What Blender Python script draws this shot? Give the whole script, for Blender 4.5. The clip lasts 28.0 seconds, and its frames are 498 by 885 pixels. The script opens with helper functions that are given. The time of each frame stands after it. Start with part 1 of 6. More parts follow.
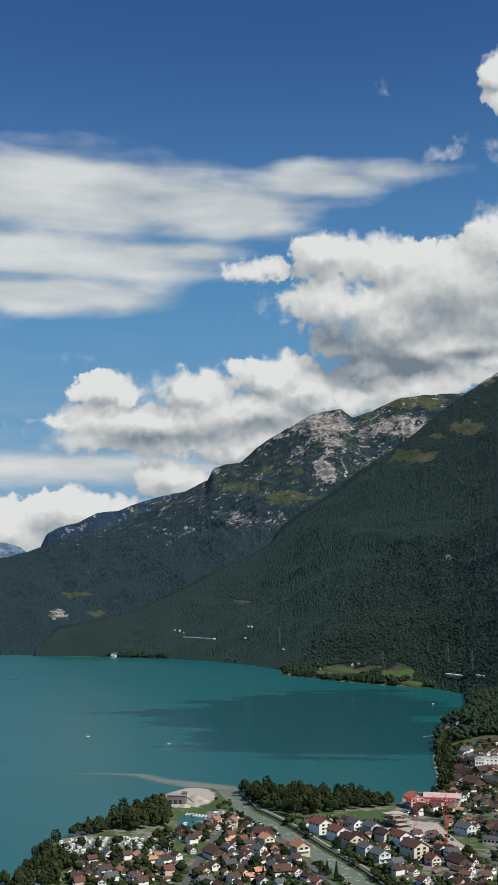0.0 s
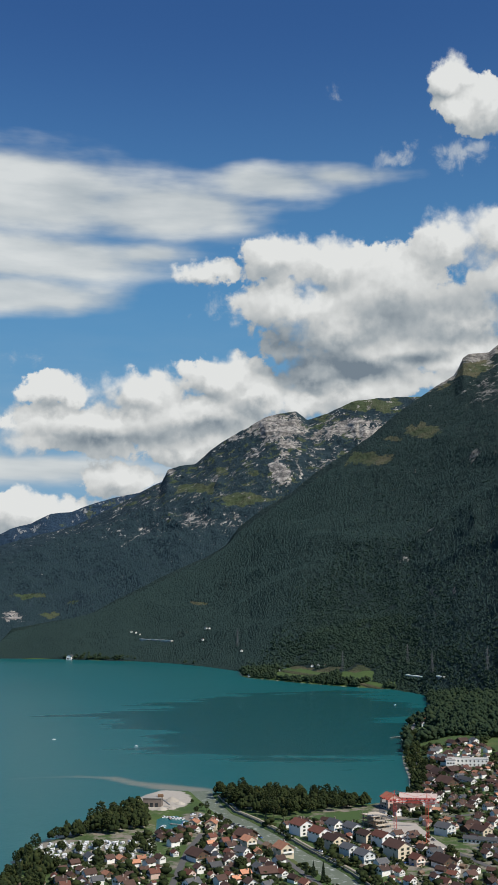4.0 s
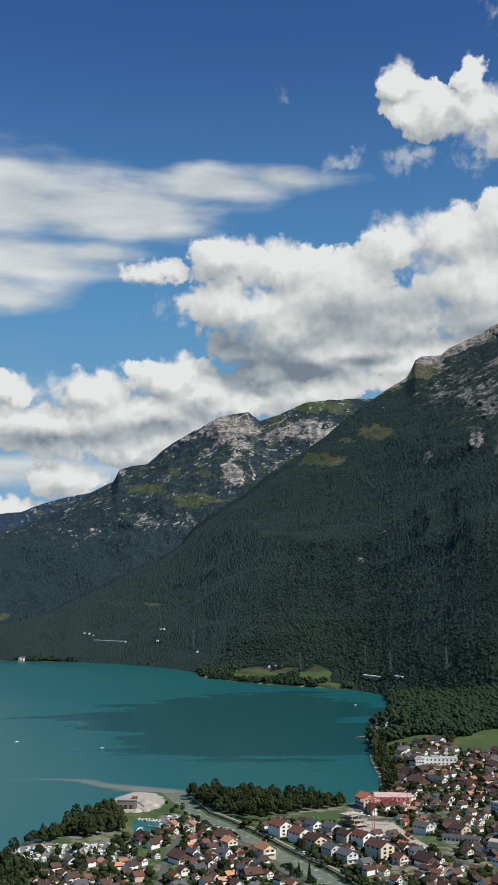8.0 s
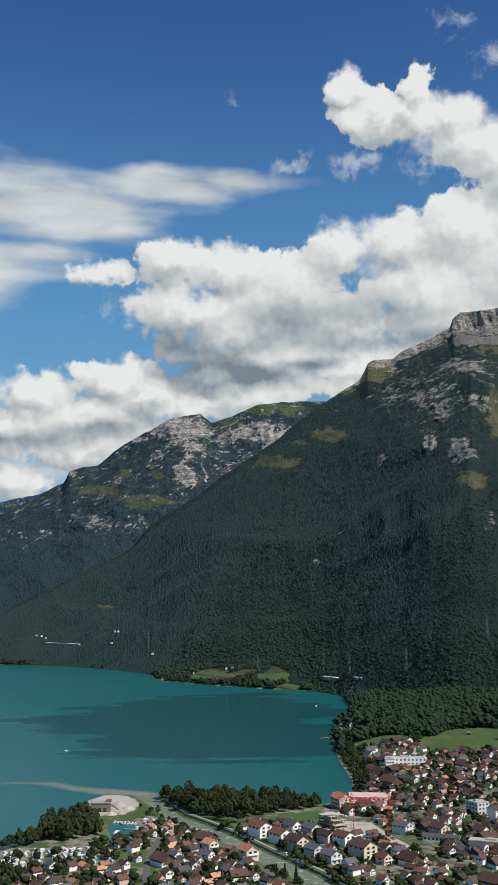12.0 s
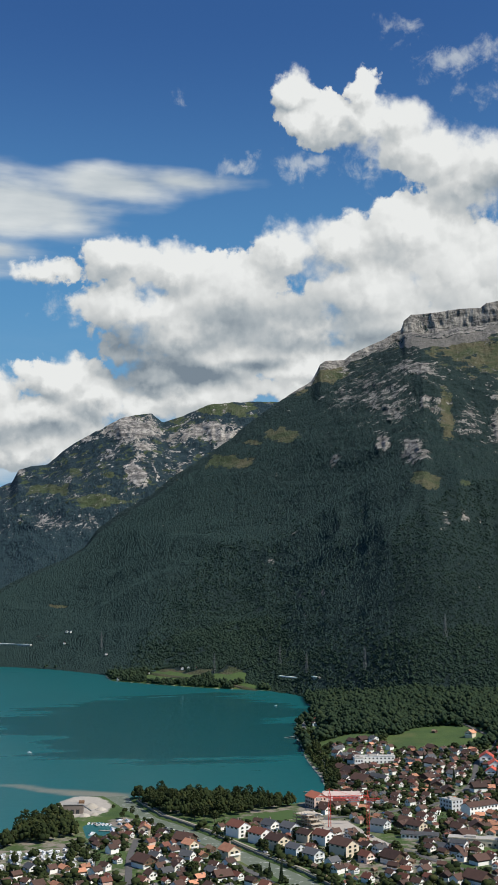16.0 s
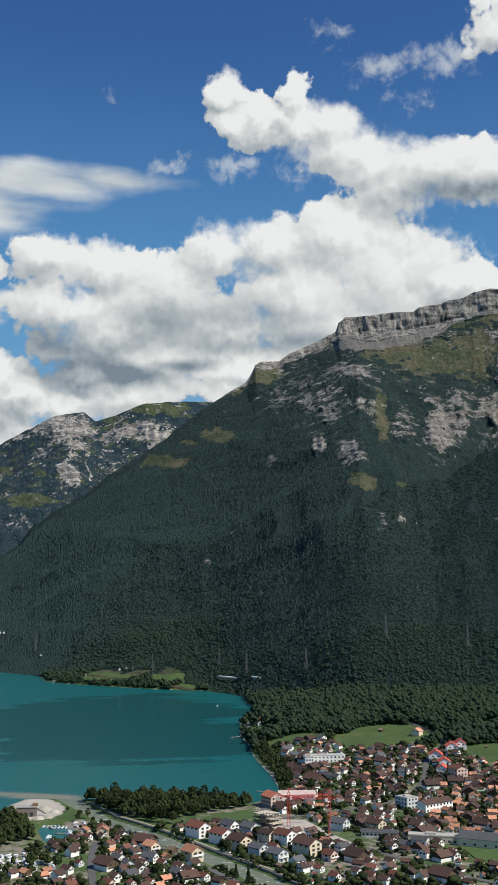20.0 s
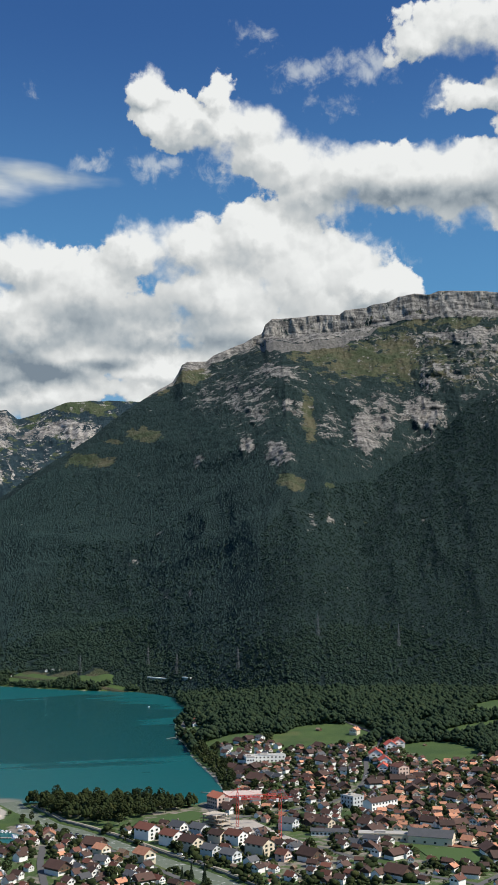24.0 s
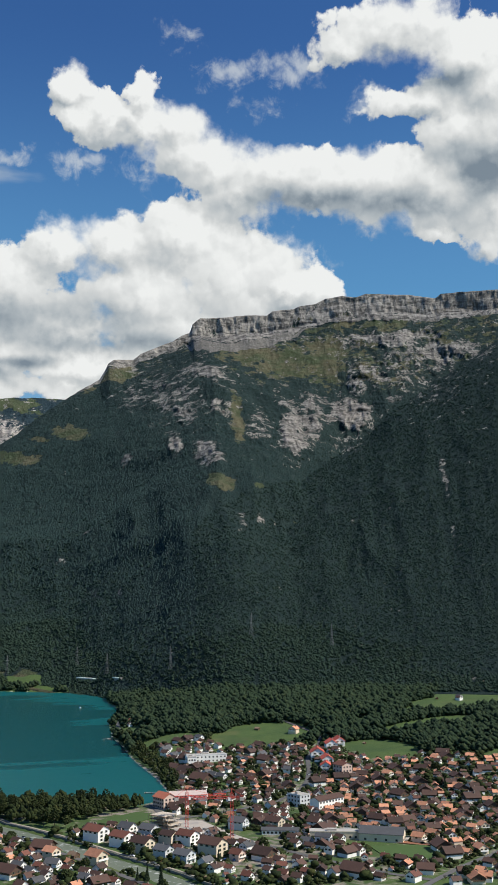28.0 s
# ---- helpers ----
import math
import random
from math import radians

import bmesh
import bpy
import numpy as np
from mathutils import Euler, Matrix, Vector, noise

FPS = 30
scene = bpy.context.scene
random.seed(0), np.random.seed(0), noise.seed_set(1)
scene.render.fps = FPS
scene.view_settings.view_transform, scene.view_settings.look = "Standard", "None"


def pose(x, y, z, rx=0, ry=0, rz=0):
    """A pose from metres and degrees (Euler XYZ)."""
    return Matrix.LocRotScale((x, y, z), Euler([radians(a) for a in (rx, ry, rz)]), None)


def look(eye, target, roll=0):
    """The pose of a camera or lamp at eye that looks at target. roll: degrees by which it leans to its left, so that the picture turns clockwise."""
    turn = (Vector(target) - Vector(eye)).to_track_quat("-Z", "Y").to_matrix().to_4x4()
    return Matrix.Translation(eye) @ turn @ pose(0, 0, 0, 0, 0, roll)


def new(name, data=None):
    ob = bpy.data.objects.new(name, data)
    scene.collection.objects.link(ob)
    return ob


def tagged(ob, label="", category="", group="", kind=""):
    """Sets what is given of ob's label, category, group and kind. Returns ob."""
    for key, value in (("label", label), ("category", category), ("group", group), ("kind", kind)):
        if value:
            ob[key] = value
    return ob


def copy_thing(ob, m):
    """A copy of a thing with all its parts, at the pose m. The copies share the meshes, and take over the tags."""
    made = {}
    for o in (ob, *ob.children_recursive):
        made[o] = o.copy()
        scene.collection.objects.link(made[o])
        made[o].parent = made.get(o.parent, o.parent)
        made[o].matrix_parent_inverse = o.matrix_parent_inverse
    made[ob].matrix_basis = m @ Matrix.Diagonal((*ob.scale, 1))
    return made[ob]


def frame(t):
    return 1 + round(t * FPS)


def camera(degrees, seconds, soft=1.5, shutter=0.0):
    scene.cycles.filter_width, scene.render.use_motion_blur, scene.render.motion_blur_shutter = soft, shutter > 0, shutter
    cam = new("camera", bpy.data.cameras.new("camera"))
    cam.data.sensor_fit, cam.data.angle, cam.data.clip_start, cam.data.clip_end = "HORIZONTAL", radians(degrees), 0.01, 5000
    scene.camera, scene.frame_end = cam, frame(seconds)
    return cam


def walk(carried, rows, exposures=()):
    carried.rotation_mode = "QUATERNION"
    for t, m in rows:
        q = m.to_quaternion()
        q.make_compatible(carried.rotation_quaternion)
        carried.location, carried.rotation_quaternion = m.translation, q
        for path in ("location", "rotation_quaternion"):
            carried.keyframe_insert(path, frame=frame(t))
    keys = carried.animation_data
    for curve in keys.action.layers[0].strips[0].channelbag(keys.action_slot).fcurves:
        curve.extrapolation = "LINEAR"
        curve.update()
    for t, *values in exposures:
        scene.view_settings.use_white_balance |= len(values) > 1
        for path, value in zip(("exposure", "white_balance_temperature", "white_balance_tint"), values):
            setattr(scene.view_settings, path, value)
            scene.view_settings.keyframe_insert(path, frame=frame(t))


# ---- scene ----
cam = camera(26.677, 28.0)
PATH = [  # seconds, x, y, z, tilt, roll, turn
    (0.0, 0.00, 0.00, 175.04, 98.111, 0.030, 0.000),
    (1.0, -5.98, 0.75, 174.87, 98.153, 0.004, -0.688),
    (2.0, -12.04, 1.60, 174.72, 98.188, 0.012, -1.411),
    (3.0, -18.17, 2.62, 174.54, 98.204, 0.000, -2.092),
    (6.0, -36.95, 6.43, 173.89, 98.243, 0.066, -4.230),
    (7.0, -43.19, 8.04, 173.66, 98.258, 0.056, -4.990),
    (8.0, -49.43, 9.94, 173.31, 98.271, 0.038, -5.718),
    (9.0, -55.69, 12.06, 172.87, 98.305, 0.064, -6.481),
    (10.0, -61.89, 14.29, 172.33, 98.345, 0.077, -7.201),
    (11.0, -68.12, 16.58, 171.70, 98.378, 0.119, -7.979),
    (12.0, -74.31, 18.88, 171.06, 98.415, 0.107, -8.687),
    (15.0, -92.56, 25.92, 169.95, 98.440, 0.163, -10.953),
    (16.0, -98.52, 28.20, 169.66, 98.433, 0.146, -11.693),
    (17.0, -104.51, 30.49, 169.30, 98.464, 0.161, -12.446),
    (18.0, -110.46, 32.97, 168.97, 98.446, 0.148, -13.429),
    (19.0, -116.42, 35.71, 168.60, 98.462, 0.150, -14.548),
    (20.0, -122.35, 38.61, 168.20, 98.468, 0.170, -15.663),
    (21.0, -128.07, 41.66, 167.90, 98.480, 0.176, -16.765),
    (24.0, -144.19, 51.09, 166.92, 98.514, 0.169, -20.100),
    (25.0, -149.51, 54.37, 166.45, 98.525, 0.150, -21.169),
    (26.0, -154.76, 57.81, 165.97, 98.536, 0.130, -22.274),
    (27.0, -159.85, 61.32, 165.67, 98.522, 0.159, -23.344),
    (28.0, -164.90, 64.89, 165.57, 98.516, 0.150, -24.481),
]


def roll_pose(x, y, z, tilt, roll, turn):
    """The camera's pose: tilt and turn as pose() takes them, roll about the line of sight."""
    return pose(x, y, z, tilt, 0, turn) @ pose(0, 0, 0, 0, 0, -roll)


walk(cam, [(t, roll_pose(*row)) for t, *row in PATH], [(0, -0.14), (10, -0.04), (20, 0.03), (28, 0.08)])

# ---- light ----
SUN_AZIMUTH, SUN_HEIGHT = radians(132), radians(46)
sun = new("sun", bpy.data.lights.new("sun", "SUN"))
sun.data.energy, sun.data.angle, sun.data.color = 5.0, radians(0.53), (1.0, 0.935, 0.82)
sun.matrix_world = look((1500 * math.sin(SUN_AZIMUTH), 1500 * math.cos(SUN_AZIMUTH), 1500 * math.tan(SUN_HEIGHT)), (0, 0, 0))

# Clouds of the sky: azimuth and height in degrees, half width, half height, weight
CUMULUS_MAIN = [(0.5, 17.4, 2.3, 0.9, 1), (4.2, 18.4, 2.5, 1.5, 1), (7.7, 17.9, 3.1, 1.7, 1), (6.1, 15.6, 4.9, 1.7, 0.8), (10.9, 16.2, 4.6, 2.5, 1), (14.1, 18.7, 2.3, 1.7, 1), (17.0, 19.1, 3.1, 1.8, 1), (20.7, 19.5, 3.4, 2.3, 1), (23.7, 17.2, 4.6, 4.0, 1), (15.6, 14.6, 6.2, 1.8, 1), (9.9, 13.0, 5.8, 1.5, 1), (7.1, 11.9, 3.1, 1.1, 1), (14.3, 11.3, 3.4, 1.1, 1), (27.0, 16.9, 3.4, 1.4, 1), (8.0, 14.2, 5.0, 1.8, 1), (18.0, 16.2, 5.5, 3.0, 1), (21.5, 14.5, 6.0, 2.0, 1), (15.5, 12.5, 4.5, 1.4, 1), (18.8, 12.9, 3.0, 1.2, 1)]
CUMULUS_HIGH = [(16.4, 25.2, 2.4, 1.3, 1), (18.6, 25.0, 2.4, 1.6, 1), (20.6, 24.2, 2.4, 1.8, 1), (22.6, 23.2, 2.6, 1.9, 1), (24.6, 22.4, 3.0, 1.8, 1), (14.3, 27.1, 1.5, 1.2, 1), (14.8, 25.5, 1.4, 1.1, 1), (16.3, 26.0, 1.6, 1.0, 0.9), (17.4, 25.6, 2.3, 1.2, 1), (18.4, 26.8, 0.9, 1.1, 0.9), (20.3, 25.3, 2.4, 1.5, 1), (22.1, 23.8, 2.6, 1.7, 1), (23.9, 22.1, 3.1, 1.8, 1)]
WISPS = [(15.0, 23.2, 2.2, 0.8, 1), (19.0, 23.1, 1.8, 1.3, 0.6), (20.6, 29.5, 1.6, 0.8, 0.7), (23.5, 27.9, 1.9, 0.8, 0.8), (27.1, 28.2, 2.4, 1.0, 1), (31.3, 26.5, 1.9, 0.8, 0.9), (25.0, 26.4, 1.6, 0.7, 0.5), (7.7, 26.6, 0.7, 0.6, 0.5), (11.4, 23.2, 1.9, 0.6, 0.7), (2.2, 15.6, 2.2, 1.3, 0.6), (-9.5, 12.4, 1.2, 0.6, 0.4), (25.6, 19.8, 1.2, 0.6, 0.5), (28.0, 18.6, 1.2, 0.8, 0.4)]
CUMULUS_EAST = [(28.5, 22.3, 4.0, 1.9, 1), (32.0, 22.0, 4.5, 2.3, 1), (38.5, 20.5, 2.6, 2.6, 1), (36.5, 24.6, 2.6, 2.4, 1), (30.5, 29.0, 2.6, 1.2, 0.9), (25.8, 23.1, 5.2, 1.8, 1), (30.9, 22.4, 6.2, 2.0, 1), (35.3, 21.6, 3.7, 2.3, 1), (38.6, 23.7, 3.4, 3.4, 1), (34.6, 26.5, 3.7, 1.2, 0.9), (38.4, 26.9, 2.2, 2.2, 1), (33.0, 29.6, 4.6, 2.0, 1), (37.2, 28.1, 3.4, 2.0, 1), (38.0, 19.1, 1.5, 1.5, 0.9), (35.0, 19.5, 1.5, 0.6, 0.8)]
CUMULUS_LOW = [(3.5, 11.0, 3.0, 1.2, 1), (6.0, 10.6, 4.0, 1.2, 1), (0.0, 8.2, 5.0, 1.3, 1), (-8.0, 8.2, 3.5, 0.9, 0.9), (-7.5, 10.9, 2.6, 0.9, 1), (-3.2, 11.1, 2.9, 1.4, 1), (1.2, 11.8, 3.1, 1.2, 1), (-5.9, 9.0, 6.8, 1.5, 1), (0.3, 9.5, 4.9, 1.5, 1), (-10.5, 9.3, 2.0, 0.5, 0.8), (-9.5, 4.3, 5.8, 1.5, 1), (-13.0, 3.5, 3.4, 1.7, 1), (-4.1, 6.2, 2.5, 1.2, 0.8), (8.1, 11.2, 4.3, 1.5, 1)]
STRATUS = [(-10.2, 21.1, 9.8, 2.3, 1), (-2.0, 20.6, 6.5, 1.7, 1), (3.8, 22.0, 4.0, 1.0, 0.9), (8.0, 22.4, 3.4, 0.6, 0.7), (-10.1, 17.9, 9.2, 1.4, 1), (-11.0, 15.9, 8.0, 1.1, 1), (-3.2, 18.3, 3.1, 0.6, 0.8), (-22.5, 17.8, 9.2, 4.6, 1), (-9.0, 6.6, 8.0, 0.9, 0.7)]
GREY_BASES = [(6.9, 12.1, 4.4, 1.2, 1.25), (5.0, 13.7, 3.4, 1.2, 0.7), (14.0, 15.0, 5.0, 1.6, 0.45), (12.2, 12.7, 2.2, 0.5, 0.8), (9.5, 14.0, 3.0, 1.2, 0.35), (-4.4, 8.5, 5.5, 0.6, 0.5), (0.9, 9.3, 2.8, 0.6, 0.5), (37.8, 22.2, 3.0, 2.4, 0.75), (28.4, 21.6, 4.9, 0.8, 0.5), (33.4, 21.3, 4.5, 0.9, 0.65), (36.0, 27.0, 2.5, 0.8, 0.5), (18.5, 14.0, 3.0, 0.8, 0.5)]


class Nodes:
    """A short way to write node trees."""

    def __init__(self, tree):
        self.tree = tree

    def add(self, kind, inputs=(), **settings):
        node = self.tree.nodes.new(kind)
        for key, value in settings.items():
            setattr(node, key, value)
        for key, value in dict(inputs).items():
            if isinstance(value, bpy.types.NodeSocket):
                self.tree.links.new(value, node.inputs[key])
            else:
                node.inputs[key].default_value = value
        return node

    def math(self, operation, *values, clamp=False):
        return self.add("ShaderNodeMath", enumerate(values), operation=operation, use_clamp=clamp).outputs[0]

    def vector(self, operation, *values):
        node = self.add("ShaderNodeVectorMath", enumerate(values), operation=operation)
        return node.outputs["Value" if operation in ("LENGTH", "DISTANCE", "DOT_PRODUCT") else "Vector"]

    def noise(self, vector, scale, detail=4.0, rough=0.55, distortion=0.0, out="Fac"):
        return self.add("ShaderNodeTexNoise", {"Vector": vector, "Scale": scale, "Detail": detail, "Roughness": rough, "Distortion": distortion}).outputs[out]

    def ramp(self, fac, *stops, mode="LINEAR"):
        node = self.add("ShaderNodeValToRGB", {"Fac": fac})
        node.color_ramp.interpolation = mode
        while len(node.color_ramp.elements) < len(stops):
            node.color_ramp.elements.new(0.5)
        for element, (place, colour) in zip(node.color_ramp.elements, stops):
            element.position = place
            element.color = (*colour, 1) if isinstance(colour, tuple) else (colour, colour, colour, 1)
        return node.outputs["Color"]

    def mix(self, fac, a, b, blend="MIX"):
        node = self.add("ShaderNodeMix", data_type="RGBA", blend_type=blend)
        for key, value in ((0, fac), (6, a), (7, b)):
            if isinstance(value, bpy.types.NodeSocket):
                self.tree.links.new(value, node.inputs[key])
            else:
                node.inputs[key].default_value = (*value, 1) if isinstance(value, tuple) else value
        return node.outputs[2]

    def smooth(self, value, low, high):
        return self.add("ShaderNodeMapRange", {"Value": value, "From Min": low, "From Max": high}, interpolation_type="SMOOTHSTEP").outputs[0]


def cover_group(name, blobs, soft=0.25):
    """A node group: how far inside a bank of cloud puffs a direction lies (above 0: inside)."""
    tree = bpy.data.node_groups.new(name, "ShaderNodeTree")
    tree.interface.new_socket("Place", in_out="INPUT", socket_type="NodeSocketVector")
    tree.interface.new_socket("Cover", in_out="OUTPUT", socket_type="NodeSocketFloat")
    n = Nodes(tree)
    place = tree.nodes.new("NodeGroupInput").outputs[0]
    total = None
    for az, el, width, height, weight in blobs:
        off = n.vector("MULTIPLY", n.vector("SUBTRACT", place, (az, el, 0)), (1 / width, 1 / height, 0))
        value = n.math("MULTIPLY_ADD", n.vector("LENGTH", off), -weight, weight)
        total = value if total is None else n.math("SMOOTH_MAX", total, value, soft)
    tree.links.new(total, tree.nodes.new("NodeGroupOutput").inputs[0])
    return tree


def build_world():
    world = bpy.data.worlds.new("sky")
    scene.world, world.use_nodes = world, True
    n = Nodes(world.node_tree)
    world.node_tree.nodes.clear()
    sky = n.add("ShaderNodeTexSky", sky_type="NISHITA", sun_disc=False, sun_elevation=SUN_HEIGHT, sun_rotation=SUN_AZIMUTH, altitude=600.0, air_density=1.0, dust_density=0.3, ozone_density=3.0).outputs[0]
    way = n.add("ShaderNodeTexCoord").outputs["Generated"]
    axes = n.add("ShaderNodeSeparateXYZ", {0: way}).outputs
    azimuth = n.math("MULTIPLY", n.math("ARCTAN2", axes[0], axes[1]), 57.2958)
    height = n.math("MULTIPLY", n.math("ARCSINE", axes[2]), 57.2958)
    place = n.add("ShaderNodeCombineXYZ", {0: azimuth, 1: height}).outputs[0]

    def bent(scale, much, detail):
        wave = n.noise(place, scale, detail, 0.6, out="Color")
        return n.vector("ADD", place, n.vector("MULTIPLY", n.vector("SUBTRACT", wave, (0.5, 0.5, 0.5)), much))

    def inside(tree, where):
        return n.add("ShaderNodeGroup", {0: where}, node_tree=tree).outputs[0]

    puffed = n.vector("ADD", bent(0.42, (2.2, 1.7, 0), 3.0), n.vector("MULTIPLY", n.vector("SUBTRACT", n.noise(place, 1.1, 8.0, 0.6, out="Color"), (0.5, 0.5, 0.5)), (1.3, 1.2, 0)))
    cumulus = cover_group("cumulus", CUMULUS_MAIN + CUMULUS_HIGH + CUMULUS_EAST + CUMULUS_LOW)

    def billows(where):
        """Rounded heads of cloud of three sizes."""
        total = None
        for scale, much in ((0.36, 0.55), (0.9, 0.3), (2.1, 0.15)):
            cell = n.add("ShaderNodeTexVoronoi", {"Vector": where, "Scale": scale, "Smoothness": 0.5}, feature="SMOOTH_F1", voronoi_dimensions="2D").outputs["Distance"]
            value = n.math("MULTIPLY_ADD", n.math("MULTIPLY", cell, cell), -1.5 * much, much)
            total = value if total is None else n.math("ADD", total, value)
        return total

    wavy = n.vector("ADD", place, n.vector("MULTIPLY", n.vector("SUBTRACT", n.noise(place, 0.7, 6.0, 0.6, out="Color"), (0.5, 0.5, 0.5)), (1.6, 1.3, 0)))
    heads = billows(wavy)
    heads_lit = billows(n.vector("ADD", wavy, (0.22, 0.42, 0)))
    depth = inside(cumulus, puffed)
    above = inside(cumulus, n.vector("ADD", puffed, (0.5, 0.9, 0)))
    lumps = n.noise(place, 0.25, 5.0, 0.5)
    wisps = n.noise(place, 1.2, 8.0, 0.62)
    edge = n.math("MULTIPLY_ADD", n.smooth(n.noise(place, 0.22, 2.0), 0.42, 0.7), 0.6, 0.15)
    ragged = n.math("ADD", n.math("MULTIPLY", n.math("SUBTRACT", wisps, 0.5), 0.5), n.math("MULTIPLY", n.math("SUBTRACT", heads, 0.66), 0.45))
    solid = n.smooth(n.math("DIVIDE", n.math("ADD", depth, ragged), edge), 0.05, 1.0)
    relief = n.math("ADD", n.math("MULTIPLY", n.math("SUBTRACT", heads, heads_lit), 0.36), n.math("MULTIPLY", n.math("SUBTRACT", lumps, 0.5), 0.4))
    light = n.math("ADD", n.math("MULTIPLY_ADD", n.math("SUBTRACT", depth, above), 0.6, 0.70), n.math("MULTIPLY_ADD", n.math("SUBTRACT", wisps, 0.5), 0.16, relief))
    bases = n.smooth(inside(cover_group("bases", GREY_BASES), bent(0.35, (2.4, 0.9, 0), 5.0)), -0.3, 0.8)
    light = n.math("SUBTRACT", light, n.math("MULTIPLY", bases, 0.68), clamp=True)
    puff_colour = n.ramp(light, (0.0, (0.19, 0.24, 0.29)), (0.3, (0.38, 0.425, 0.455)), (0.62, (0.61, 0.63, 0.63)), (0.9, (0.81, 0.825, 0.815)))
    # thin, wind-drawn layer cloud
    drawn = n.vector("MULTIPLY", place, (0.22, 1.0, 1.0))
    streaks = n.noise(drawn, 0.55, 5.0, 0.5)
    layer = n.math("MULTIPLY_ADD", n.math("SUBTRACT", streaks, 0.5), 1.3, inside(cover_group("stratus", STRATUS, 0.35), bent(0.25, (3.0, 0.7, 0), 3.0)))
    thin = n.math("MULTIPLY", n.smooth(layer, -0.25, 0.5), 0.95)
    layer_colour = n.ramp(n.math("ADD", streaks, n.math("MULTIPLY", layer, 0.15)), (0.3, (0.42, 0.48, 0.52)), (0.75, (0.74, 0.77, 0.77)))
    shreds = n.math("MULTIPLY_ADD", n.math("SUBTRACT", n.noise(place, 0.9, 8.0, 0.62, 0.4), 0.5), 2.6, inside(cover_group("wisps", WISPS), puffed))
    shred = n.math("MULTIPLY", n.smooth(shreds, 0.05, 1.1), 0.65)
    # pale veil near the horizon
    veil = n.math("MULTIPLY", n.smooth(height, 17.0, 0.0), n.math("MULTIPLY_ADD", n.noise(drawn, 0.9, 5.0), 0.9, -0.08))
    blue = n.mix(1.0, sky, (0.47 * SKY, 0.83 * SKY, 1.22 * SKY), "MULTIPLY")
    blue = n.mix(n.math("MULTIPLY", n.smooth(height, 31.0, 8.0), 0.88), blue, (0.12, 0.335, 0.555))
    colour = n.mix(veil, blue, (0.55, 0.62, 0.66))
    colour = n.mix(thin, colour, layer_colour)
    colour = n.mix(shred, colour, (0.62, 0.66, 0.68))
    colour = n.mix(solid, colour, puff_colour)
    # below the horizon: the ground's dull reflection
    back = n.add("ShaderNodeBackground", {"Color": colour, "Strength": 1.0})
    n.add("ShaderNodeOutputWorld", {"Surface": back.outputs[0]})
    world.cycles.sampling_method, world.cycles.sample_map_resolution = "MANUAL", 512


SKY = 0.085
build_world()

# ---- materials ----


def material(name):
    mat = bpy.data.materials.new(name)
    mat.use_nodes = True
    n = Nodes(mat.node_tree)
    return mat, n, mat.node_tree.nodes["Principled BSDF"]


def link(n, output, bsdf, key):
    n.tree.links.new(output, bsdf.inputs[key])


def bump(n, bsdf, height, strength, distance):
    node = n.add("ShaderNodeBump", {"Height": height, "Strength": strength, "Distance": distance})
    link(n, node.outputs[0], bsdf, "Normal")


def plain(name, colour, rough=0.8, metal=0.0, vary=0.25, grain=1.5):
    """A plain coat with some unevenness at two scales and a shade of its own for each object."""
    mat, n, bsdf = material(name)
    place = n.add("ShaderNodeTexCoord").outputs["Object"]
    own = n.add("ShaderNodeObjectInfo").outputs["Random"]
    mottle = n.math("ADD", n.math("MULTIPLY", n.noise(place, 0.35, 3.0), 0.6), n.math("MULTIPLY", n.noise(place, grain, 4.0), 0.4))
    value = n.math("MULTIPLY_ADD", n.math("SUBTRACT", n.math("MULTIPLY_ADD", own, 0.7, mottle), 0.85), 2 * vary, 1.0)
    shade = n.add("ShaderNodeCombineXYZ", {0: value, 1: value, 2: value}).outputs[0]
    link(n, n.mix(1.0, colour, shade, "MULTIPLY"), bsdf, "Base Color")
    bsdf.inputs["Roughness"].default_value, bsdf.inputs["Metallic"].default_value = rough, metal
    return mat


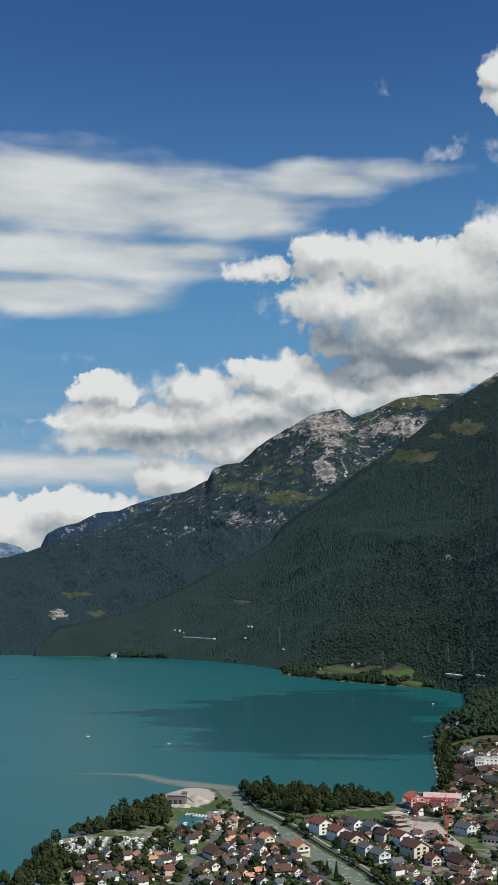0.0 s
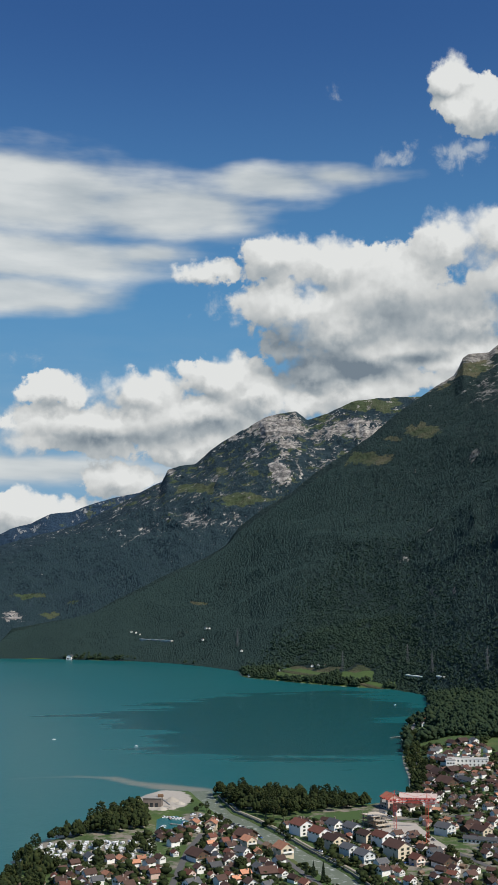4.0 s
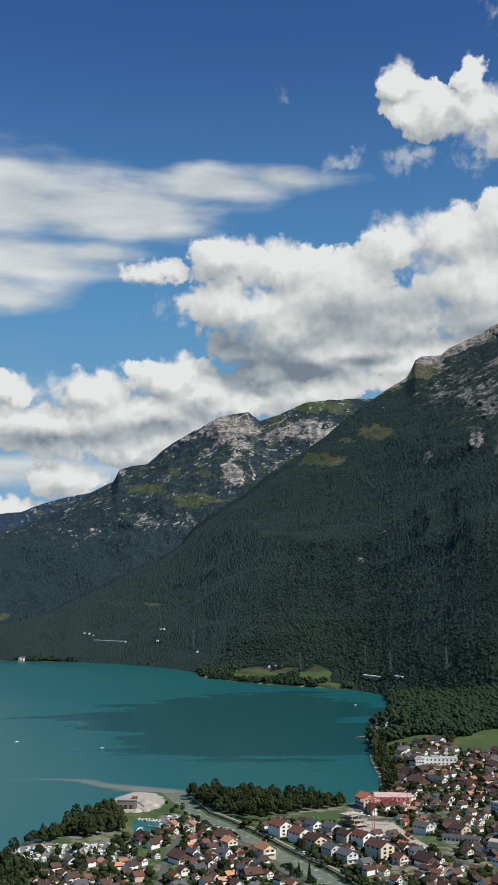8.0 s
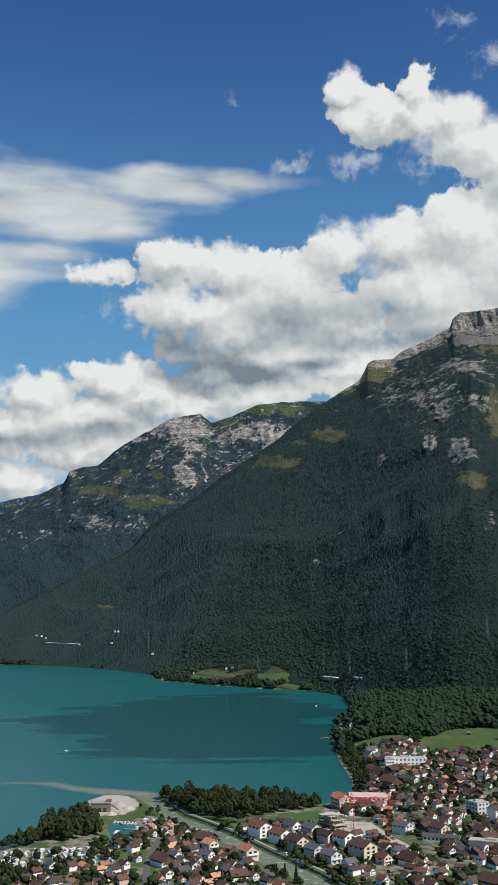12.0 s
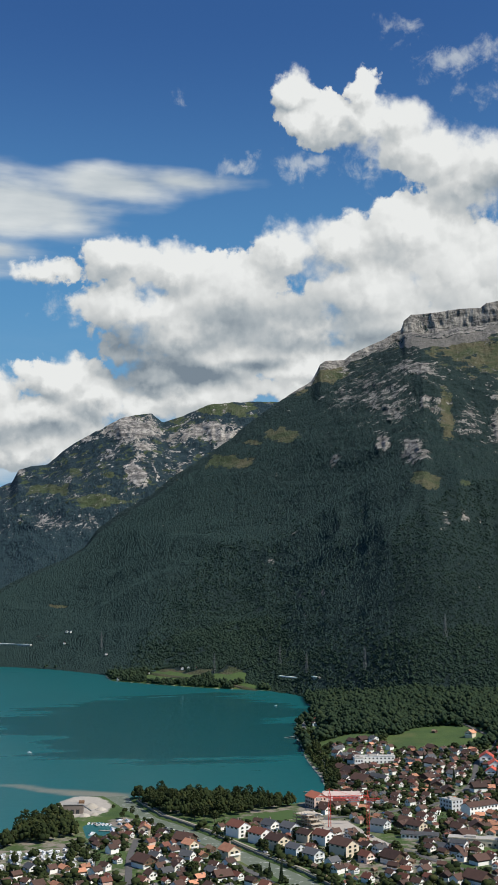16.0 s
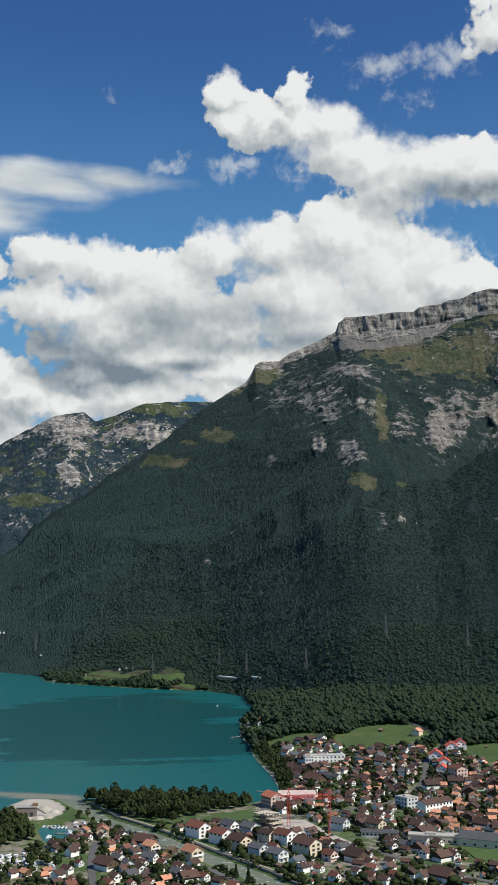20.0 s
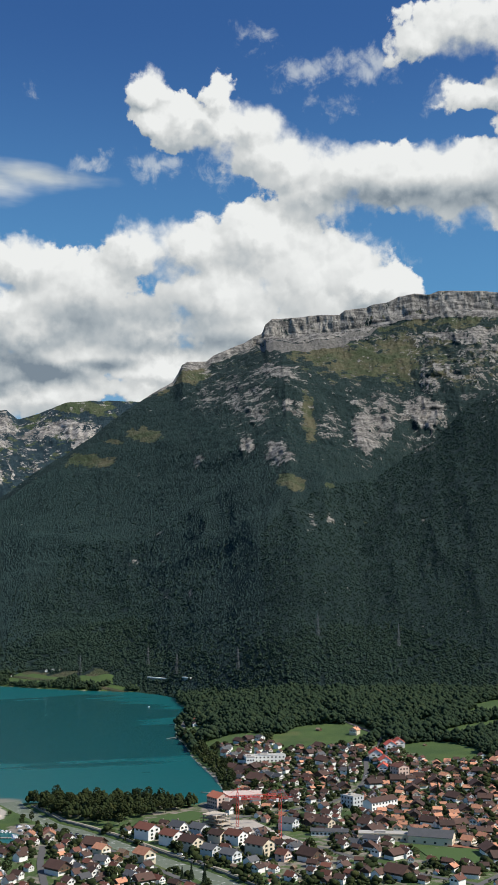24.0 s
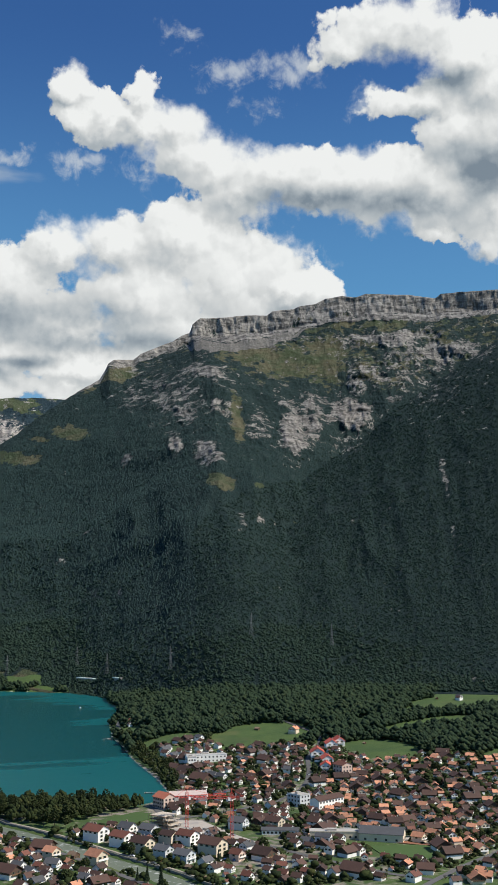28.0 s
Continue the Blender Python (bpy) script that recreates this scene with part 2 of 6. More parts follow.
def mountain_material(name, forest_a, forest_b, rock_a, rock_b, grass_a, grass_b):
    """Forest floor, broken rock and alpine grass, by the cover stored on the mesh."""
    mat, n, bsdf = material(name)
    place = n.add("ShaderNodeNewGeometry").outputs["Position"]
    cover = n.add("ShaderNodeAttribute", attribute_name="cover").outputs["Vector"]
    parts = n.add("ShaderNodeSeparateXYZ", {0: cover}).outputs
    wood = n.mix(n.smooth(n.noise(place, 0.035, 6.0, 0.7), 0.3, 0.7), forest_a, forest_b)
    beds = n.noise(n.vector("MULTIPLY", place, (0.2, 0.2, 1.0)), 0.06, 6.0, 0.65, 0.8)
    cracks = n.noise(n.vector("MULTIPLY", place, (1.0, 1.0, 0.3)), 0.06, 7.0, 0.7)
    stone = n.mix(n.smooth(n.math("ADD", n.math("MULTIPLY", beds, 0.5), n.math("MULTIPLY", cracks, 0.5)), 0.41, 0.6), rock_a, rock_b)
    stone = n.mix(n.math("MULTIPLY", n.smooth(n.noise(place, 0.006, 4.0, 0.6), 0.5, 0.72), 0.4), stone, n.mix(0.45, rock_a, (0.27, 0.22, 0.16)))
    turf = n.mix(n.smooth(n.noise(place, 0.012, 6.0, 0.65), 0.35, 0.65), grass_a, grass_b)
    rough = n.math("ADD", n.math("MULTIPLY", n.noise(n.vector("MULTIPLY", place, (1.0, 1.0, 0.45)), 0.022, 8.0, 0.68), 0.6), n.math("MULTIPLY", n.noise(n.vector("MULTIPLY", place, (1.0, 1.0, 0.6)), 0.075, 5.0, 0.7), 0.4))
    rocky = n.smooth(n.math("ADD", parts[0], n.math("MULTIPLY", n.math("SUBTRACT", rough, 0.5), 5.5)), 0.66, 0.8)
    green = n.smooth(n.math("ADD", parts[1], n.math("MULTIPLY", n.math("SUBTRACT", n.noise(place, 0.02, 8.0, 0.68), 0.5), 3.0)), 0.5, 0.62)
    soil = n.mix(green, wood, turf)
    soil = n.mix(n.smooth(n.math("ADD", parts[2], n.math("MULTIPLY", n.math("SUBTRACT", rough, 0.5), 2.0)), 0.4, 0.6), soil, n.mix(cracks, rock_a, (0.24, 0.225, 0.2)))
    link(n, n.mix(rocky, soil, stone), bsdf, "Base Color")
    bsdf.inputs["Roughness"].default_value = 0.95
    bsdf.inputs["Specular IOR Level"].default_value = 0.15
    bump(n, bsdf, n.math("ADD", n.math("MULTIPLY", beds, 0.6), n.math("MULTIPLY", cracks, 1.0)), 1.0, 12.0)
    return mat


FOREST_SLOPE = mountain_material("mountain_forest", (0.014, 0.028, 0.027), (0.021, 0.038, 0.035), (0.09, 0.087, 0.083), (0.33, 0.31, 0.28), (0.055, 0.072, 0.036), (0.108, 0.1, 0.06))
# The rocky mountain's wooded ground is tinted blue to paint in haze.
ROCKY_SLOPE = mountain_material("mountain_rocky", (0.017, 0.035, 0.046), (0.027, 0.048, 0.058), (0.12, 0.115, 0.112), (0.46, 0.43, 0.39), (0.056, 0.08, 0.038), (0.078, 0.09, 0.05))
# Distance haze is painted into the next two slopes as pale and dark blue.
PALE_HAZE_SLOPE = mountain_material("mountain_pale", (0.13, 0.22, 0.34), (0.17, 0.26, 0.36), (0.3, 0.36, 0.42), (0.42, 0.45, 0.48), (0.17, 0.25, 0.3), (0.2, 0.28, 0.3))
FAR_HAZE_SLOPE = mountain_material("mountain_far", (0.02, 0.043, 0.076), (0.031, 0.057, 0.092), (0.14, 0.16, 0.18), (0.3, 0.3, 0.3), (0.06, 0.08, 0.06), (0.08, 0.1, 0.07))


def ground_material():
    mat, n, bsdf = material("ground")
    place = n.add("ShaderNodeNewGeometry").outputs["Position"]
    grass = n.mix(n.smooth(n.noise(place, 0.03, 6.0, 0.65), 0.35, 0.65), (0.036, 0.074, 0.014), (0.062, 0.104, 0.02))
    dry = n.mix(n.smooth(n.noise(place, 0.011, 5.0), 0.58, 0.8), grass, (0.12, 0.115, 0.04))
    sand = n.mix(n.noise(place, 0.3, 5.0), (0.32, 0.29, 0.25), (0.5, 0.46, 0.4))
    cover = n.add("ShaderNodeSeparateXYZ", {0: n.add("ShaderNodeAttribute", attribute_name="cover").outputs["Vector"]}).outputs
    edge = n.math("MULTIPLY", n.math("SUBTRACT", n.noise(place, 0.12, 6.0, 0.65), 0.5), 0.9)
    paved = n.mix(n.noise(place, 0.2, 5.0), (0.15, 0.13, 0.107), (0.31, 0.27, 0.22))
    base = n.mix(n.smooth(n.math("ADD", cover[1], edge), 0.4, 0.6), dry, paved)
    base = n.mix(n.smooth(n.math("ADD", cover[0], edge), 0.4, 0.6), base, sand)
    link(n, base, bsdf, "Base Color")
    bsdf.inputs["Roughness"].default_value = 0.95
    bump(n, bsdf, n.noise(place, 0.8, 5.0, 0.7), 0.5, 0.6)
    return mat


GROUND = ground_material()


def water_material(name, deep, milky, muddy, rough_low, rough_high, foamy=0.0):
    """Turquoise glacier water: milky from below, mirror-like or ruffled by the wind on top, with cloud shade painted
    in.
    """
    mat, n, bsdf = material(name)
    place = n.add("ShaderNodeNewGeometry").outputs["Position"]
    cover = n.add("ShaderNodeSeparateXYZ", {0: n.add("ShaderNodeAttribute", attribute_name="cover").outputs["Vector"]}).outputs
    long = n.vector("MULTIPLY", place, (0.28, 1.0, 1.0))
    wind = n.math("ADD", n.math("MULTIPLY", n.noise(long, 0.006, 5.0, 0.55, 0.6), 0.6), n.math("MULTIPLY", n.noise(n.vector("MULTIPLY", place, (0.14, 1.0, 1.0)), 0.02, 5.0, 0.62), 0.5))
    cloud_shade = n.smooth(n.math("ADD", cover[1], n.math("MULTIPLY", n.math("SUBTRACT", wind, 0.55), 2.9)), 0.42, 0.58)
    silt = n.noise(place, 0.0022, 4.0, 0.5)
    # Painted cloud shadow: its patch is coloured deeper, and below made smoother.
    base = n.mix(n.math("MULTIPLY_ADD", cloud_shade, -0.75, n.math("ADD", n.math("MULTIPLY", silt, 0.5), 0.55)), deep, milky)
    mud = n.smooth(n.math("ADD", cover[0], n.math("MULTIPLY", n.math("SUBTRACT", n.noise(long, 0.05, 5.0), 0.5), 0.5)), 0.2, 0.95)
    foam = n.math("MULTIPLY", n.smooth(n.noise(n.vector("MULTIPLY", place, (0.55, 1.0, 1.0)), 0.34, 4.0, 0.65), 0.57, 0.66), foamy)
    base = n.mix(n.math("MULTIPLY", mud, 0.8), base, muddy)
    link(n, n.mix(foam, base, (0.55, 0.56, 0.54)), bsdf, "Base Color")
    link(n, n.math("MULTIPLY_ADD", cloud_shade, rough_low - rough_high, rough_high), bsdf, "Roughness")
    bsdf.inputs["IOR"].default_value = 1.33
    bsdf.inputs["Specular IOR Level"].default_value = 0.16
    ripple = n.math("ADD", n.noise(n.vector("MULTIPLY", place, (0.5, 1.0, 1.0)), 0.35, 4.0, 0.6), n.math("MULTIPLY", n.noise(place, 0.05, 3.0), 1.5))
    bump(n, bsdf, ripple, 0.3, 0.3)
    return mat


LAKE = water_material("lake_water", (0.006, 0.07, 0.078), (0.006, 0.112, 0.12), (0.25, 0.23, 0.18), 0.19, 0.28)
RIVER = water_material("river_water", (0.105, 0.13, 0.092), (0.15, 0.175, 0.13), (0.3, 0.3, 0.3), 0.2, 0.4, 0.9)

# ---- land forms ----


def lattice(x, y, seed):
    """Smooth value noise between 0 and 1 over arrays."""
    ix, iy = np.floor(x).astype(np.int64), np.floor(y).astype(np.int64)
    fx, fy = x - ix, y - iy
    fx, fy = fx * fx * (3 - 2 * fx), fy * fy * (3 - 2 * fy)

    def at(a, b):
        h = (a * 374761393 + b * 668265263 + seed * 974634777) & 0xFFFFFFFF
        h = ((h ^ (h >> 13)) * 1274126177) & 0xFFFFFFFF
        return ((h ^ (h >> 16)) & 0xFFFF) / 65535.0

    low = at(ix, iy) * (1 - fx) + at(ix + 1, iy) * fx
    high = at(ix, iy + 1) * (1 - fx) + at(ix + 1, iy + 1) * fx
    return low * (1 - fy) + high * fy


def rough(x, y, size, octaves=5, seed=1, ridged=False):
    """Fractal noise, about -1 to 1, with the largest forms `size` metres wide."""
    total, strength, weight = 0.0, 1.0, 0.0
    for k in range(octaves):
        v = lattice(x / size * 2**k + 17.3 * k, y / size * 2**k - 9.1 * k, seed + k) * 2 - 1
        total = total + strength * ((1 - 2 * np.abs(v)) if ridged else v)
        weight += strength
        strength *= 0.5
    return total / weight


ORIGIN = (-80.0, 30.0)  # the mountains' crests are given by bearing and distance from here


def spread(bearing, distance):
    a = np.radians(bearing)
    return ORIGIN[0] + distance * np.sin(a), ORIGIN[1] + distance * np.cos(a)


# Shores, in plan
FAR_SHORE = [(-3400, 3900), (-1500, 3500), (-615, 3068), (-366, 2903), (-124, 2798), (-7, 2621), (71, 2484), (70, 2300), (81, 2262), (108, 2221), (181, 2121), (249, 2042), (316, 1991), (370, 1943)]
EAST_SHORE = [(385, 1883), (352, 1762), (335, 1640), (287, 1521), (262, 1458), (228, 1332), (216, 1256), (198, 1169), (190, 1121), (184, 1076), (178, 1032), (169, 986), (164, 962), (140, 922), (119, 912), (100, 922), (62, 952), (17, 962)]
DELTA_SHORE = [(-8, 970), (-21, 977), (-57, 983), (-70, 961), (-77, 935), (-73, 909), (-97, 873), (-99, 848), (-119, 805), (-139, 779), (-143, 716), (-146, 688), (-152, 657), (-190, 600), (-420, 520), (-3400, 300)]
HARBOUR = [(-55, 862), (-41, 876), (-29, 850), (-33, 826), (-47, 808), (-54, 822)]
RIVER_LINE = [(-21, 978, 8), (-16, 945, 6.5), (-2, 876, 5), (9, 850, 6), (26, 803, 6), (43, 745, 6.5), (60, 695, 6.5), (74, 640, 6.5), (95, 560, 7), (120, 440, 7)]
LAKE_EDGE = FAR_SHORE + EAST_SHORE + DELTA_SHORE


def side(x, y, loop):
    """Distance to a closed line, positive outside it."""
    best, inside = np.full(x.shape, 1e9), np.zeros(x.shape, bool)
    for (ax, ay), (bx, by) in zip(loop, loop[1:] + loop[:1]):
        ux, uy = bx - ax, by - ay
        k = np.clip(((x - ax) * ux + (y - ay) * uy) / (ux * ux + uy * uy), 0, 1)
        best = np.minimum(best, np.hypot(x - ax - k * ux, y - ay - k * uy))
        crossing = (ay > y) != (by > y)
        inside ^= crossing & (x < ax + (y - ay) * ux / (uy if uy else 1e-9))
    return np.where(inside, -best, best)


def river_side(x, y):
    """Distance from the river's bank, negative in the river."""
    best = np.full(x.shape, 1e9)
    for (ax, ay, aw), (bx, by, bw) in zip(RIVER_LINE, RIVER_LINE[1:]):
        ux, uy = bx - ax, by - ay
        k = np.clip(((x - ax) * ux + (y - ay) * uy) / (ux * ux + uy * uy), 0, 1)
        best = np.minimum(best, np.hypot(x - ax - k * ux, y - ay - k * uy) - (aw + k * (bw - aw)))
    return best


def land_height(x, y):
    """Height of the valley floor."""
    x, y = np.asarray(x, float), np.asarray(y, float)
    shore = np.minimum(side(x, y, LAKE_EDGE), side(x, y, HARBOUR))
    rise = 0.075 * np.maximum(0, x - 250 + 0.5 * (y - 950)) * np.clip((y - 500) / 300, 0, 1)
    rise = np.where(rise > 30, 30 + (rise - 30) * 0.5, rise)
    hill = 1.6 + rise + 0.4 * rough(x, y, 90, 3, 5)
    z = np.where(shore > 0, np.minimum(0.15 + 0.22 * shore, hill), np.maximum(0.4 * shore, -5))
    bank = river_side(x, y)
    return np.minimum(z, np.where(bank < 4, np.maximum(-1.6 + 0.0 * bank, -1.6 + (bank + 2) * 0.6), 1e9))


def steps(*stretches):
    """Numbers from stretch to stretch: (start, end, step), ..."""
    out = [np.arange(a, b, c) for a, b, c in stretches]
    return np.concatenate([*out, [stretches[-1][1]]])


def sheet(name, mat, x, y, z, cover, smooth=True):
    """A mesh over a grid of points, with its cover (rock, grass, -) stored on it."""
    rows, columns = x.shape
    data = bpy.data.meshes.new(name)
    corner = (np.arange(rows - 1)[:, None] * columns + np.arange(columns - 1)).ravel()
    faces = np.stack([corner, corner + 1, corner + columns + 1, corner + columns], 1)
    data.vertices.add(x.size)
    data.vertices.foreach_set("co", np.stack([x, y, z], -1).astype(np.float32).ravel())
    data.loops.add(faces.size)
    data.loops.foreach_set("vertex_index", faces.ravel().astype(np.int32))
    data.polygons.add(len(faces))
    data.polygons.foreach_set("loop_start", np.arange(0, faces.size, 4, dtype=np.int32))
    data.update(calc_edges=True)
    if smooth:
        data.polygons.foreach_set("use_smooth", np.ones(len(faces), bool))
    layer = data.attributes.new("cover", "FLOAT_VECTOR", "POINT")
    layer.data.foreach_set("vector", np.stack((*cover, 0 * x)[:3], -1).astype(np.float32).ravel())
    data.materials.append(mat)
    return new(name, data)


def build_ground():
    xs = steps((-4900, -400, 180), (-400, -160, 12), (-160, 200, 4), (200, 520, 8), (520, 1000, 30), (1000, 4900, 195))
    ys = steps((-4900, 300, 200), (300, 600, 15), (600, 1010, 4), (1010, 1500, 8), (1500, 2400, 20), (2400, 3200, 40), (3200, 4900, 170))
    x, y = np.meshgrid(xs, ys)
    z = land_height(x, y)
    sand = np.clip(1 - np.hypot((x + 52) / 29, (y - 932) / 56), 0, 1) * 2.6
    sand = np.maximum(sand, np.clip(0.9 - np.abs(np.minimum(side(x, y, LAKE_EDGE), 30)) / 6, 0, 0.55))
    paved = np.where((x > -140) & (x < 385) & (y < 1085) & (y > 560), 0.42 + 0.25 * rough(x, y, 45, 3, 9), 0) * np.clip((river_side(x, y) - 6) / 10, 0, 1)
    paved = np.maximum(paved, 1.2 - np.hypot((x + 24) / 20, (y - 852) / 34))
    paved = np.maximum(paved, 0.5 * (side(x, y, [(-134, 730), (-134, 782), (-56, 800), (-50, 730)]) < 0))
    ob = sheet("ground", GROUND, x, y, z, (np.clip(sand, 0, 1), paved))
    return tagged(ob, "grassy valley floor with paved yards and a sandy river delta", "ground", kind="structure")


PLUME = [(-20, 980, 14), (-55, 1002, 16), (-78, 1018, 13), (-105, 1050, 10), (-140, 1062, 9), (-200, 1050, 6)]
# Outline of the cloud shadow that is coloured into the lake
CLOUD_SHADE = [(-60, 1710), (-145, 1630), (-105, 1400), (-68, 1275), (42, 1160), (172, 1190), (228, 1357), (300, 1560), (330, 1800), (230, 1950), (60, 1900)]


def build_water():
    xs = steps((-4900, -700, 300), (-700, -300, 25), (-300, 420, 9), (420, 4900, 320))
    ys = steps((250, 600, 50), (600, 1150, 8), (1150, 2500, 22), (2500, 4900, 150))
    x, y = np.meshgrid(xs, ys)
    plume = np.zeros(x.shape)
    for (ax, ay, aw), (bx, by, bw) in zip(PLUME, PLUME[1:]):
        ux, uy = bx - ax, by - ay
        k = np.clip(((x - ax) * ux + (y - ay) * uy) / (ux * ux + uy * uy), 0, 1)
        plume = np.maximum(plume, np.clip(1.4 - np.hypot(x - ax - k * ux, y - ay - k * uy) / (aw + k * (bw - aw)), 0, 1) * (1.1 - ((ax - 20) / -200) * 0.8))
    cloud_shade = np.clip(0.5 - side(x, y, CLOUD_SHADE) / 240, 0, 1)
    ob = sheet("water", LAKE, x, y, 0 * x, (np.clip(plume, 0, 1), cloud_shade))
    tagged(ob, "turquoise glacier lake with wind-ruffled streaks and a painted cloud shadow", "lake", kind="structure")
    line = np.array(RIVER_LINE, float)
    t = np.linspace(0, len(line) - 1, 90)
    cx, cy, cw = (np.interp(t, np.arange(len(line)), line[:, k]) for k in range(3))
    dx, dy = np.gradient(cx), np.gradient(cy)
    far = np.hypot(dx, dy)
    across = np.linspace(-1, 1, 9)[None]
    x = cx[:, None] - (dy / far * (cw + 2.5))[:, None] * across * -1
    y = cy[:, None] + (dx / far * (cw + 2.5))[:, None] * across * -1
    z = 0.06 + np.linspace(0, 0.5, 90)[:, None] + 0 * x
    ob = sheet("river", RIVER, x, y, z, (0 * x, 0 * x))
    tagged(ob, "grey-green glacier river running over stony sills", "river", kind="structure")


CREST_MAIN = [(-10.3, 2990, -20), (-9.7, 3010, 25), (-8.8, 3050, 78), (-7, 3080, 95), (-5, 3090, 112), (-2, 3150, 195), (0.2, 3222, 259), (1.4, 3300, 288), (2.5, 3373, 332), (3.2, 3392, 391), (4.4, 3426, 449), (6.0, 3465, 507), (7.5, 3507, 586), (9.0, 3592, 653), (10.5, 3690, 736), (11.4, 3744, 795), (12.4, 3780, 850), (13.1, 3812, 887), (13.8, 3878, 933), (14.9, 3995, 1000), (15.2, 4025, 1042), (15.4, 4050, 1080), (15.7, 4065, 1097), (16.8, 4113, 1110), (17.2, 4132, 1138), (18.3, 4182, 1184), (19.0, 4208, 1212), (19.5, 4230, 1242), (19.95, 4248, 1259)]
CREST_MAIN += [(20.1, 4254, 1299), (20.5, 4270, 1328), (21.6, 4280, 1333), (23.1, 4293, 1349), (24.3, 4304, 1351), (24.6, 4306, 1371), (25.8, 4317, 1382), (26.15, 4319, 1395), (27.0, 4326, 1405), (27.6, 4331, 1430), (28.5, 4338, 1441), (29.3, 4345, 1435), (29.8, 4348, 1450), (31.0, 4353, 1449), (32.2, 4356, 1444), (33.7, 4361, 1425), (34.0, 4362, 1444), (35.0, 4365, 1447), (37.1, 4371, 1451), (42, 4400, 1440), (47, 4420, 1350)]
CREST_SPUR = [(17, 2100, 60), (20.9, 2400, 240), (23.1, 2600, 331), (25.9, 2850, 478), (27.6, 2960, 550), (29.4, 3050, 629), (30.6, 3110, 698), (31.9, 3180, 759), (34.1, 3250, 856), (36.6, 3330, 966), (40, 3440, 1050), (47, 3500, 1150)]
CREST_ROCKY = [(-20, 4650, 220), (-12, 4690, 330), (-6, 4710, 480), (-1.4, 4717, 670), (-1.0, 4718, 737), (-0.5, 4719, 745), (0.5, 4720, 764), (1.3, 4721, 823), (2.5, 4723, 888), (3.4, 4724, 927), (4.2, 4725, 966), (5.2, 4727, 999), (6.1, 4728, 1003), (6.7, 4729, 963), (7.8, 4730, 992), (8.8, 4732, 1032), (9.5, 4733, 1054), (11.8, 4736, 1064), (13.5, 4738, 1061), (16, 4740, 1000), (20, 4740, 900)]
CREST_FAR = [(-20, 4830, 240), (-12.4, 4833, 274), (-10.9, 4835, 300), (-10.5, 4835, 338), (-10.3, 4836, 389), (-10.0, 4836, 440), (-9.2, 4837, 474), (-8.3, 4838, 493), (-7.3, 4840, 538), (-6.2, 4841, 547), (-5.0, 4843, 587), (-3.7, 4844, 619), (-2.5, 4846, 646), (-1.4, 4847, 694), (1, 4850, 700)]
CREST_PALE = [(-30, 4940, 300), (-20, 4940, 350), (-15, 4940, 385), (-13, 4940, 398), (-12.2, 4940, 405), (-11.4, 4940, 380), (-10.6, 4940, 330), (-9, 4940, 250), (-4, 4940, 200)]
FOOT_MAIN = [(-11, 3000), (-9, 2960), (-5, 2890), (-2, 2790), (1, 2640), (4, 2360), (8, 2150), (12, 1990), (16, 1740), (20, 1520), (24, 1500), (30, 1480), (36, 1450), (47, 1400)]


def along(line, bearing, column):
    return np.interp(bearing, [p[0] for p in line], [p[column] for p in line])


GRADES = np.arange(-21, 48.01, 0.1)


def eased(values, degrees):
    """Values over GRADES, smoothed over so many degrees."""
    reach = np.arange(-40, 41) * 0.1
    weight = np.exp(-0.5 * (reach / degrees) ** 2)
    return np.convolve(np.pad(values, 40, mode="edge"), weight / weight.sum(), mode="valid")


def crest_of(line, degrees):
    """A crest's eased distance, its height there, and the eased height of the slopes under it."""
    far, top = along(line, GRADES, 1), along(line, GRADES, 2)
    easy = eased(far, degrees)
    full = 171 + (top - 171) * easy / far
    return easy, full, eased(full, degrees)


MAIN, SPUR = crest_of(CREST_MAIN, 1.6), crest_of(CREST_SPUR, 0.8)
FOOT = eased(along(FOOT_MAIN, GRADES, 1), 1.2)


# Cover patches: bearing, height angle from the origin at 171 m, half width, half height (degrees), strength
MAIN_GRASS = [(25.1, 12.87, 2.27, 1.09, 1), (22.94, 13.14, 1.67, 0.67, 0.9), (27.29, 12.99, 1.36, 1.52, 1), (22.17, 9.81, 0.33, 1.33, 1.2), (13.2, 8.8, 0.91, 0.36, 1.2), (10.32, 7.34, 1.21, 0.36, 1.2), (15.93, 12.11, 1.21, 0.36, 1), (21.0, 6.31, 0.85, 0.39, 1.2), (22.9, 6.17, 0.24, 0.15, 1.2), (11.86, 8.52, 0.73, 0.18, 0.8), (30.33, 12.29, 2.42, 1.36, 0.5), (24.93, 14.41, 1.82, 0.24, 0.6), (29.93, 14.74, 3.64, 0.24, 0.8), (14.05, 11.26, 0.91, 0.24, 0.7), (1.13, -0.51, 0.49, 0.15, 1)]
